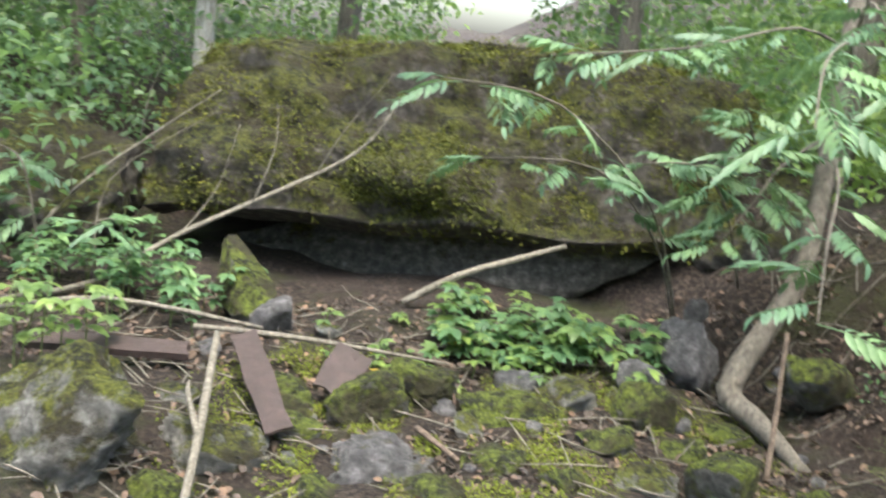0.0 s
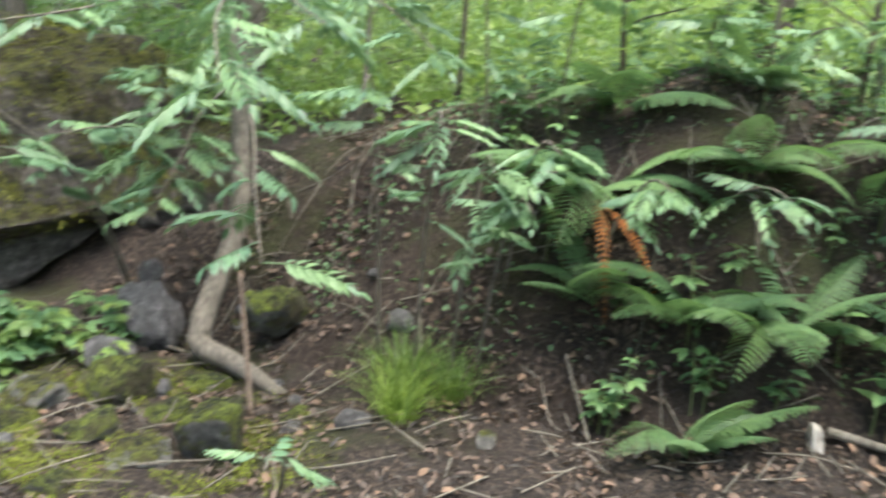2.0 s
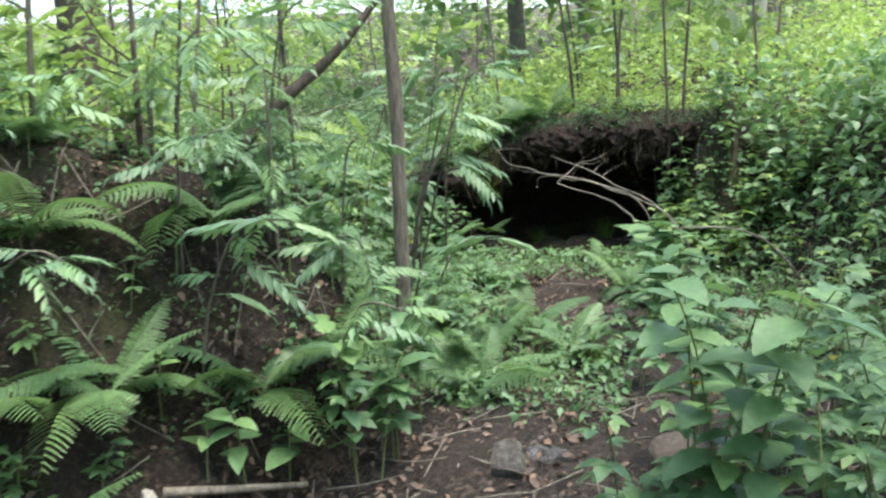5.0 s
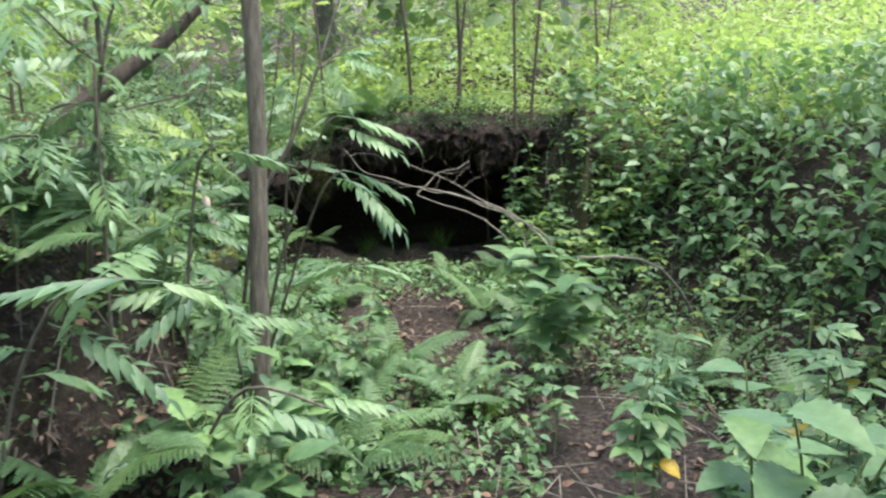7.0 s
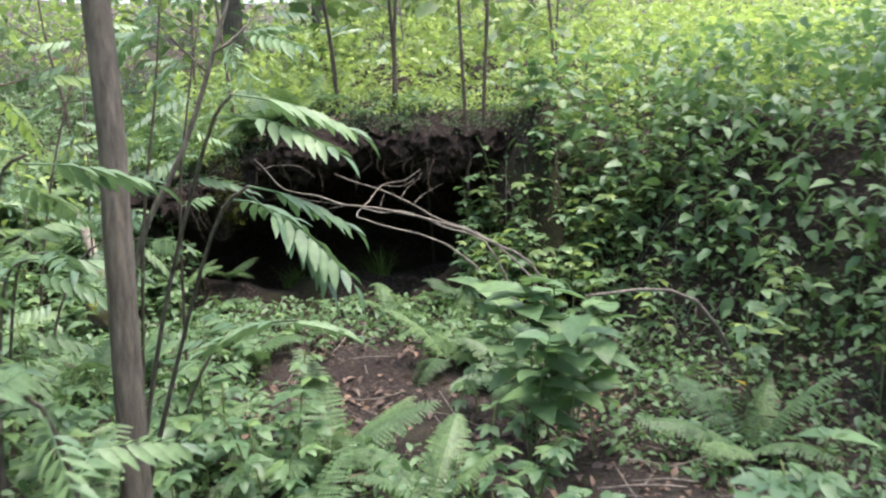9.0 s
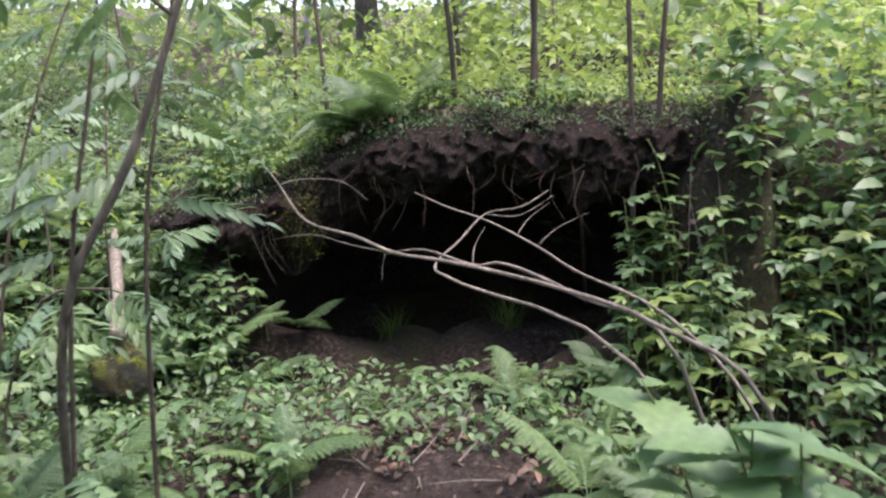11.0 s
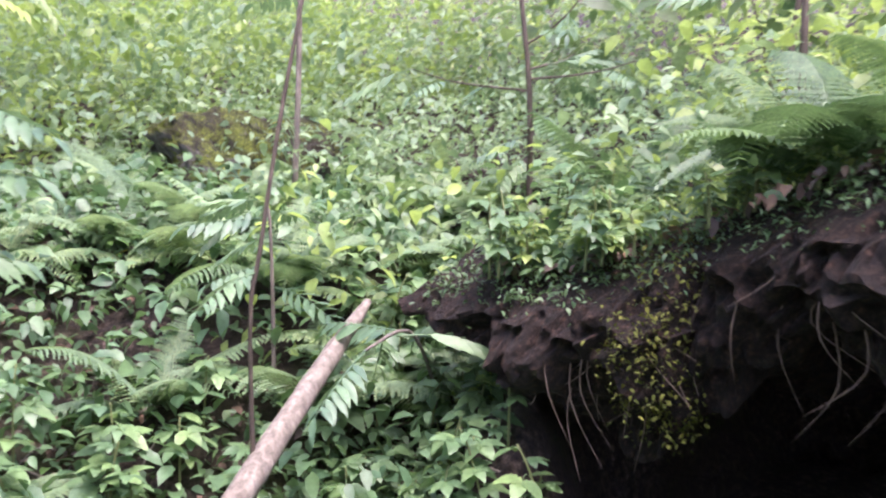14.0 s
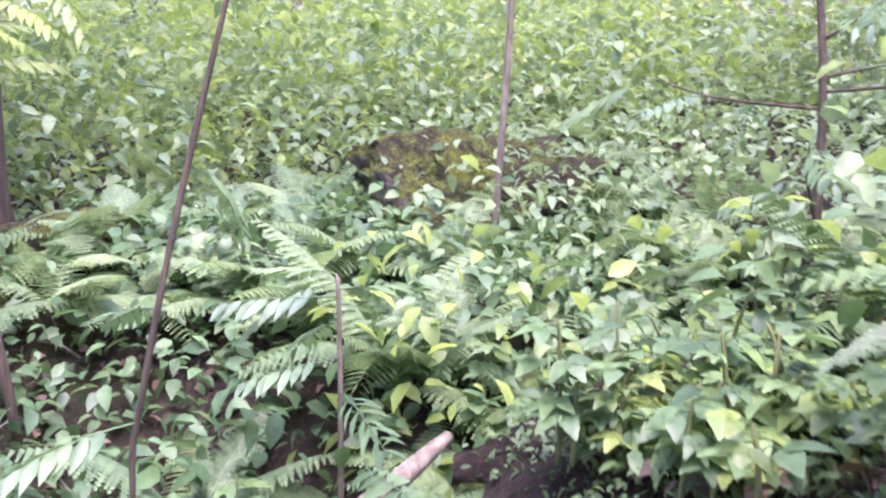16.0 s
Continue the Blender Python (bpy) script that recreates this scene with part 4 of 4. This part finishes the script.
def herb(x, y, height, n, leafset, label, size=1.0, name="raspberry_plant", category="plant", group="raspberry plants", yellow=0, rg=random):
    z = gh(x, y) if cave(x, y) > 1.12 else roof_top(x, y) if x > 8.02 else ground_height(x, y)
    e = thing(name, pose(x, y, z, 0, 0, rg.uniform(0, 360)), label, category, group)
    a = rg.uniform(-.2, .2) * height
    pts = [(0, 0, -.02), (a * .4, 0, height * .4), (a, a * .3, height * .8), (a * 1.6, a * .5, height)]
    part("stem", tube("stem", pts, [0.004, 0.0035, 0.003, 0.002], STEM, 5), e)
    for i in range(n):
        s = 0.3 + 0.7 * (i + .5) / n
        q = Vector(pts[1]).lerp(Vector(pts[3]), (s - .3) / .7)
        turn = i * 137 + rg.uniform(-25, 25)
        me = YLEAF if i < yellow else rg.choice(leafset)
        part("leaf", me, e, pose(q.x, q.y, q.z, rg.uniform(-15, 25), rg.uniform(-15, 15), turn) @ Matrix.Scale(size * rg.uniform(.75, 1.25), 4), "yellowed leaf" if i < yellow else "")
    return e


r3 = random.Random(8)
HL = "leafy green raspberry plant in the forest litter"
for i in range(52):
    herb(r3.uniform(0.0, 1.15), r3.uniform(3.85, 4.6), r3.uniform(.1, .25), r3.choice([5, 6, 7]), TRIB + TRI, "low bright green bramble below the slab", 1.0, "bramble_plant", "plant", "brambles", 0, r3)
for i in range(10):
    herb(r3.uniform(-.6, 1.0), r3.uniform(3.5, 4.1), r3.uniform(.06, .15), 4, TRIB, "low bright green bramble below the slab", .7, "bramble_plant", "plant", "brambles", 1 if i % 3 == 0 else 0, r3)
for i in range(30):
    herb(r3.uniform(-2.1, -1.0), r3.uniform(3.9, 4.7), r3.uniform(.2, .4), 7, TRI, "dark green herb beside the boulder", .9, "herb", "plant", "herbs", 0, r3)
for i in range(7):
    herb(r3.uniform(-1.75, -1.25), r3.uniform(2.9, 3.3), r3.uniform(.3, .42), 6, TRIB, "bright leafy herb behind rubble", .9, "herb", "plant", "herbs", 0, r3)
for i in range(16):
    x = r3.uniform(2.2, 3.6)
    herb(x, 4.7 - x * .95 + r3.uniform(-.25, .6), r3.uniform(.12, .4), 6, TRI, HL, .85, rg=r3)
for i in range(36):
    herb(r3.uniform(2.65, 4.2), r3.uniform(-.75, .1), r3.uniform(.35, .78), r3.choice([9, 11, 13]), TRI, HL, 1.05, yellow=2 if i % 9 == 3 else 0, rg=r3)
for i in range(10):
    herb(r3.uniform(3.45, 4.1), r3.uniform(.95, 1.35), r3.uniform(.35, .6), 9, TRI + BROAD, HL, 1.1, rg=r3)
for i in range(5):
    herb(r3.uniform(2.75, 3.1), r3.uniform(-.3, -.02), r3.uniform(.85, 1.1), 14, BROAD, "tall broad-leaved herb beside the path", 1.1, "tall_herb", "plant", "tall herbs", 0, r3)
for i in range(5):
    herb(r3.uniform(5.5, 5.8), r3.uniform(-.05, .22), r3.uniform(.55, .72), 13, BROAD, "tall broad-leaved herb beside the path", 1.2, "tall_herb", "plant", "tall herbs", 0, r3)
for i in range(34):
    x = r3.uniform(4.5, 7.9)
    herb(x, -1.75 + (x - 4.5) * .55 + r3.uniform(-.5, .55), r3.uniform(.2, .6), 8, TRI + TRIB, HL, 1.0, yellow=1 if i % 8 == 2 else 0, rg=r3)
for i in range(26):
    herb(r3.uniform(4.3, 7.2), r3.uniform(1.3, 2.5), r3.uniform(.15, .4), 6, TRI, HL, .9, rg=r3)
for i in range(10):
    herb(r3.uniform(8.05, 9.2), r3.uniform(.2, 2.6), r3.uniform(.06, .16), 5, TRIB, "small bright seedling on the turf", .55, "seedling", "plant", "seedlings", 0, r3)
for i in range(12):
    herb(r3.uniform(5.9, 8.6), r3.uniform(2.6, 4.2), r3.uniform(.15, .4), 7, TRI, HL, 1.0, yellow=1 if i % 10 == 4 else 0, rg=r3)
for i in range(46):
    d = r3.uniform(0, 1)
    x, y = 2.1 + 2.3 * d, 2.95 - 1.6 * d + .5 * d * (1 - d)
    o = r3.uniform(.05, .95)
    herb(x + .6 * o, y + .8 * o, r3.uniform(.12, .42), r3.choice([6, 8, 9]), TRI, "green woodland herb rooted in the bank", .9, "woodland_herb", "plant", "woodland herbs", rg=r3)
for i in range(30):
    herb(r3.uniform(3.3, 5.6), r3.uniform(1.5, 2.6), r3.uniform(.25, .6), 8, TRI, "green woodland herb rooted in the bank", 1.0, "woodland_herb", "plant", "woodland herbs", rg=r3)
for i in range(20):
    herb(r3.uniform(4.4, 6.9), r3.uniform(.15, .5), r3.uniform(.1, .3), 6, TRI, HL, .9, rg=r3)
for i in range(22):
    herb(r3.uniform(7.3, 8.3), r3.uniform(2.3, 3.0), r3.uniform(.12, .3), 7, TRI, HL, .9, rg=r3)
for i in range(32):
    herb(r3.uniform(8.1, 8.75), r3.uniform(.3, 2.5), r3.uniform(.05, .14), 6, TRI, "small bright seedling on the turf", .6, "seedling", "plant", "seedlings", 0, r3)
for i in range(22):
    herb(r3.uniform(7.0, 7.8), r3.uniform(-.6, .15), r3.uniform(.2, .5), 8, TRI + TRIB, HL, 1.0, rg=r3)
for i in range(16):
    herb(r3.uniform(7.5, 7.95), r3.uniform(1.95, 2.4), r3.uniform(.12, .35), 7, TRI, HL, .8, rg=r3)
for i in range(20):
    herb(r3.uniform(6.6, 7.9), r3.uniform(.5, 2.1), r3.uniform(.08, .22), 5, TRI, HL, .75, rg=r3)
for i in range(40):
    herb(r3.uniform(7.95, 8.6), r3.uniform(2.0, 2.75), r3.uniform(.06, .22), 6, TRI, "small green seedling on the turf", .6, "seedling", "plant", "seedlings", 0, r3)
for i in range(34):
    herb(r3.uniform(7.3, 8.0), r3.uniform(-.75, .2), r3.uniform(.25, .6), 9, TRI + TRIB, HL, 1.0, yellow=1 if i % 6 == 1 else 0, rg=r3)
for i in range(26):
    herb(r3.uniform(8.06, 8.5), r3.uniform(1.5, 2.4), r3.uniform(.05, .13), 6, TRI + TRIB, "small bright seedling on the turf", .6, "seedling", "plant", "seedlings", 0, r3)
for x, y, h in ((5.68, .22, .72), (5.8, .12, .75), (5.9, .2, .7)):
    herb(x, y, h, 13, BROAD, "tall broad-leaved herb beside the path", 1.25, "tall_herb", "plant", "tall herbs", 0, r3)
for i in range(14):
    herb(r3.uniform(4.6, 5.9), r3.uniform(1.0, 1.6), r3.uniform(.2, .5), 7, TRI, "green woodland herb rooted in the bank", 1.0, "woodland_herb", "plant", "woodland herbs", rg=r3)
for i in range(9):
    herb(r3.uniform(7.7, 7.98), r3.uniform(.08, .4), r3.uniform(.3, .6), 8, TRI, HL, .9, rg=r3)
for i in range(20):
    herb(r3.uniform(-.3, 1.25), r3.uniform(3.65, 4.75), r3.uniform(.06, .16), 5, TRIB, "low bright green bramble below the slab", .8, "bramble_plant", "plant", "brambles", 1 if i % 7 == 0 else 0, r3)
# oak seedlings
for x, y, z in ((3.25, 1.5, .35), (3.35, 1.38, .3), (3.15, 1.6, .28)):
    herb(x, y, z, 6, BROAD, "oak seedling with blue-green lobed leaves", 1.0, "oak_seedling", "plant", "oak seedlings", 0, r3)


def grass(x, y, n, length, label):
    verts, faces = [], []
    for i in range(n):
        a, lean = r3.uniform(0, 6.28), r3.uniform(.25, .9)
        L, w = length * r3.uniform(.6, 1.1), .004
        side = Vector((-math.sin(a), math.cos(a), 0)) * w
        base = Vector((r3.gauss(0, .03), r3.gauss(0, .03), -.01))
        for k in range(5):
            s = k / 4
            p = base + Vector((math.cos(a) * L * lean * s, math.sin(a) * L * lean * s, L * (s - .75 * lean * s * s)))
            verts += [p - side * (1 - s * .9), p + side * (1 - s * .9)]
            if k:
                j = len(verts) - 4
                faces.append((j, j + 1, j + 3, j + 2))
    ob = new("grass_tuft", mesh_of("grass_tuft", verts, faces, GRASS))
    ob.location = (x, y, gh(x, y))
    return tagged(ob, label, "grass", "grass tufts")


for x, y, n, L in ((1.9, 2.88, 220, .42), (1.75, 2.7, 150, .36), (2.02, 2.72, 130, .36), (5.0, .45, 60, .2), (8.3, .5, 80, .25), (8.6, .9, 80, .3), (8.5, 1.5, 70, .25), (3.1, 1.3, 40, .15)):
    grass(x, y, n, L, "tuft of long green grass on bare earth")

# ---- big trees ----
FARLEAF = leaf_data(1, .55, .2, .2)


def crown_mesh(radius, height, count, size, mat, seed):
    def spot(g, n):
        clumps = g.normal(0, 1, (26, 3)) * np.array([radius * .5, radius * .5, height * .28])
        return clumps[g.integers(0, 26, n)] + g.normal(0, 1, (n, 3)) * np.array([radius * .16, radius * .16, height * .07])
    v, f = cluster_data(count, spot, size, np.random.default_rng(seed), .6)
    return bulk_mesh("crown", v, f, mat)


CROWNS = [crown_mesh(2.2, 5.0, 3000, .14, CANOPY, 1), crown_mesh(2.0, 4.5, 3000, .14, BRIGHT, 2), crown_mesh(1.4, 6.0, 2600, .13, CANOPY, 3)]


def tree(x, y, r, h, mat, crown, scale, label, lift, rg):
    z = gh(x, y) - .1
    e = thing("tree", pose(x, y, z), label, "tree", "forest trees")
    a, b = rg.uniform(-.3, .3), rg.uniform(-.3, .3)
    part("trunk", tube("trunk", [(0, 0, 0), (a * .1, b * .1, .4), (a * .4, b * .3, h * .3), (a, b, h * .65), (a * 1.4, b * 1.2, h)], [r * 1.35, r, r * .9, r * .6, r * .15], mat, 12, .12), e)
    for i in range(4):
        s = rg.uniform(.4, .85)
        t = rg.uniform(0, 6.28)
        p = Vector((a * s * 1.3, b * s * 1.2, h * s))
        part("limb", tube("limb", limb_points(p, (math.cos(t), math.sin(t), .6), rg.uniform(.8, 1.8), .3, rg), [r * .35, r * .25, r * .15, .01], mat, 6), e)
    part("crown", crown, e, pose(a, b, h * lift, 0, 0, rg.uniform(0, 360)) @ Matrix.Scale(scale, 4))
    return e


r4 = random.Random(21)
tree(6.9, 4.95, .17, 9, DARKBARK, CROWNS[0], 1.2, "thick dark tree with pale bark on one side", .85, r4)
tree(1.25, 7.3, .09, 8, BARK, CROWNS[0], 1.0, "grey tree behind the slab", .8, r4)
tree(-1.2, 8.5, .1, 8, BARK, CROWNS[1], 1.0, "grey tree behind the slab", .8, r4)
tree(-2.1, 7.2, .08, 8, BIRCH, CROWNS[1], 1.0, "pale birch behind the slab", .7, r4)
tree(2.3, 5.6, .09, 8, BARK, CROWNS[0], 1.0, "grey tree on the bank", .85, r4)
tree(2.55, 6.2, .12, 9, DARKBARK, CROWNS[2], 1.0, "dark conifer-like tree on the bank", .7, r4)
# added out of view: their crowns shade the path and the bank
for x, y, h in ((5.4, -3.0, 7), (-.5, -3.6, 7), (2.2, -4.4, 7.5), (-2.8, -1.5, 7)):
    tree(x, y, .1, h, BARK, CROWNS[0], 1.25, "unseen grey tree added so its wide crown shades the path", .8, r4)
# ring on all sides; trees behind the camera are added to block side light
for i in range(64):
    for _ in range(20):
        ang, d = r4.uniform(-3.14, 3.14), r4.uniform(9, 28)
        x, y = 3 + d * math.cos(ang), 1 + d * math.sin(ang)
        if not (abs(math.degrees(math.atan2(x, y)) - 2) < 4.5 or abs(math.degrees(math.atan2(x, y)) - 48) < 5):
            break
    tree(x, y, r4.uniform(.05, .14), r4.uniform(6, 10), r4.choice([BARK, DARKBARK, BARK, BIRCH]), r4.choice(CROWNS), r4.uniform(.9, 1.5), "forest tree of the ring whose unseen part blocks side light", r4.uniform(.45, .75), r4)

# ---- undergrowth ----
HV = np.vectorize(lambda x, y: max(ground_height(x, y), roof_top(x, y) if cave(x, y) < 1.12 else -9))


def field(x0, x1, y0, y1, low, high, keep, clump=0.0):
    """Places over the ground inside a box, where keep(d) is true of the distance beyond the bank's foot."""
    def spot(g, n):
        c = np.stack([g.uniform(x0, x1, max(8, n // 14)), g.uniform(y0, y1, max(8, n // 14))], 1)
        p = c[g.integers(0, len(c), n)] + g.normal(0, clump or .12, (n, 2))
        d = np.array([toe_distance(a, b)[0] for a, b in p])
        hollow = np.array([cave(a, b) < 1.12 and a < 8.08 for a, b in p])
        p = p[keep(d, p[:, 0], p[:, 1]) & ~hollow]
        z = HV(p[:, 0], p[:, 1]) + low + (high - low) * g.random(len(p)) ** 1.5
        return np.column_stack([p, z])
    return spot


stuff("undergrowth", 46000, field(2, 12, 1.5, 9, .05, 1.3, lambda d, x, y: (d > 1.0) & ((x < 5.4) | (y > 5.2))), .075, BRIGHT, 1, "bright green undergrowth of saplings and herbs", "undergrowth")
stuff("undergrowth", 26000, field(7, 14, -5, 3, .03, .6, lambda d, x, y: d > .8), .065, BRIGHT, 2, "bright green undergrowth above the hollow", "undergrowth")
stuff("undergrowth", 14000, field(4, 9, -5, 0, .05, .55, lambda d, x, y: d > .1), .09, HERB, 3, "leafy undergrowth on the bank", "undergrowth")
stuff("undergrowth", 16000, field(-6, 3, 5.5, 12, .05, 1.6, lambda d, x, y: (d > .5) & (np.abs(x - .1) > .5)), .08, CANOPY, 4, "green undergrowth behind the slab", "undergrowth")
stuff("undergrowth", 34000, field(-8, 26, 7, 26, .1, 3.6, lambda d, x, y: (d > 2) & (np.abs(np.degrees(np.arctan2(x, y)) - 2) > 4) & (np.abs(np.degrees(np.arctan2(x, y)) - 48) > 5)), .13, BRIGHT, 5, "distant bright undergrowth", "undergrowth", .6)
stuff("undergrowth", 26000, field(11, 30, -14, 10, .1, 3.2, lambda d, x, y: d > 2), .13, BRIGHT, 6, "distant bright undergrowth", "undergrowth", .6)
stuff("undergrowth", 9000, field(-6, -2, 3, 8, .05, 1.3, lambda d, x, y: d > -3), .08, CANOPY, 7, "green undergrowth beside the boulder", "undergrowth")
stuff("ground_cover", 20000, field(4.2, 8, -1.5, 3, .01, .16, lambda d, x, y: d > -1.0), .04, HERB, 8, "small green seedlings over the soil", "ground cover")
stuff("ground_cover", 7000, field(1, 4.5, 1, 4, .01, .08, lambda d, x, y: d > 0.1), .03, HERB, 9, "small green seedlings over the soil", "ground cover")
stuff("ground_cover", 5000, field(7.95, 9.3, -.2, 2.5, .02, .1, lambda d, x, y: d > .2), .03, BRIGHT, 12, "small green seedlings over the turf", "ground cover")
stuff("undergrowth", 28000, field(5.5, 13, 4.8, 12, .05, .8, lambda d, x, y: d > .5), .07, PALEFERN, 21, "bright undergrowth high on the fern slope", "undergrowth")
stuff("undergrowth", 12000, field(8.3, 13, 1.8, 5.4, .03, .45, lambda d, x, y: d > .5), .05, PALEFERN, 23, "bright undergrowth above the fern slope", "undergrowth")
stuff("ground_cover", 9000, field(5.5, 9.2, 2.3, 5, .02, .25, lambda d, x, y: d > 0), .06, HERB, 22, "low green leaves among the ferns", "ground cover")
stuff("ground_cover", 4500, field(7.45, 8.1, 1.9, 2.7, .0, .06, lambda d, x, y: d > -.3), .03, FERN, 24, "small ferns and moss on the shoulder of the bank", "ground cover")
stuff("leaf_litter", 30000, field(-3, 8.2, -1.5, 4.8, .0, .02, lambda d, x, y: d > -4), .04, DEAD, 10, "fallen brown leaves over the soil", "leaf litter")
stuff("moss", 60000, field(-.7, 1.35, 2.6, 3.75, .0, .03, lambda d, x, y: np.array([noise.noise(Vector((a * 3.2, b * 3.2, 5))) + .5 * noise.noise(Vector((a * 9, b * 9, 1))) > -.02 for a, b in zip(x, y)], dtype=bool)), .011, BRIGHTMOSS, 31, "carpet of bright yellow-green moss over rubble", "moss", .5)
stuff("leaf_litter", 9000, field(-1.2, 4, 1.2, 4.6, .0, .02, lambda d, x, y: d > -2), .05, DEAD, 11, "fallen brown leaves over the soil", "leaf litter", .2)


def on_surface(ob, keep):
    """Places on an object's own skin where keep(place, normal) holds."""
    m = ob.matrix_basis
    spots = [(m @ v.co, m.to_3x3() @ v.normal) for v in ob.data.vertices]
    spots = np.array([tuple(p) for p, n in spots if keep(p, n)])

    def spot(g, n):
        return spots[g.integers(0, len(spots), n)] + g.normal(0, .03, (n, 3)) * np.array([1, .6, 1])
    return spot


slab = bpy.data.objects["boulder"]
stuff("moss", 46000, on_surface(slab, lambda p, n: n.y < .2 and noise.noise(p * 2.5) + .6 * noise.noise(p * 7) > .0 and p.z > .35), .02, MOSSTUFT, 13, "tufts of olive moss on the slab", "moss", .5)
stuff("moss", 7000, on_surface(slab, lambda p, n: abs(p.x + .22) < .42 and abs(p.z - .72) < .2 and n.y < 0), .018, MOSSTUFT, 14, "bright moss cushion on the slab", "moss", .5)
roof = bpy.data.objects["turf_overhang"]
stuff("turf_edge", 14000, on_surface(roof, lambda p, n: p.x < 8.5 and p.z > rim_top(p.y) - .07 and noise.noise(p * 4) > -.25), .016, FERN, 15, "moss and short growth on the turf edge", "moss", .5)
stuff("turf_edge", 1500, on_surface(roof, lambda p, n: p.x < 8.2 and abs(p.y - 1.8) < .07 and p.z > .68), .013, MOSSTUFT, 16, "moss tuft hanging at the edge of the hollow", "moss", .5)


def fine_roots(count, seed):
    """Thin roots that hang from the turf's rim and the bare bank."""
    g = random.Random(seed)
    for i in range(count):
        y = g.uniform(.2, 2.2)
        x = rim_edge(y) + g.uniform(-.04, .06)
        z = rim_top(y) - g.uniform(.1, .25)
        L = g.uniform(.08, .3)
        e = [(x, y, z), (x - .03, y + g.uniform(-.05, .05), z - L * .5), (x - .02 + g.uniform(-.05, .05), y + g.uniform(-.12, .12), z - L)]
        o = Vector(e[0])
        ob = new("root", tube("root", [Vector(p) - o for p in e], [.003, .002, .0008], ROOT, 4))
        ob.location = o
        tagged(ob, "thin brown root hanging from the turf", "root", "hanging roots")


fine_roots(50, 4)


def twig_litter(count, seed):
    g = random.Random(seed)
    out = []
    for i in range(count):
        x, y = -1.5 + 9.5 * g.random() ** 1.4, g.uniform(-1, 4.6)
        a, L = g.uniform(0, 6.28), g.uniform(.06, .35)
        p = [(x + math.cos(a) * L * s, y + math.sin(a) * L * s) for s in (0, .5, 1)]
        out.append(tube_data([(u, v, gh(u, v) + .012 + .02 * k) for k, (u, v) in enumerate(p)], [.004, .0035, .002], 4))
    return tagged(new("twig_litter", mesh_of("twig_litter", *joined(out), DEADWOOD)), "dry twigs scattered over the soil", "twigs", kind="stuff")


twig_litter(1500, 9)
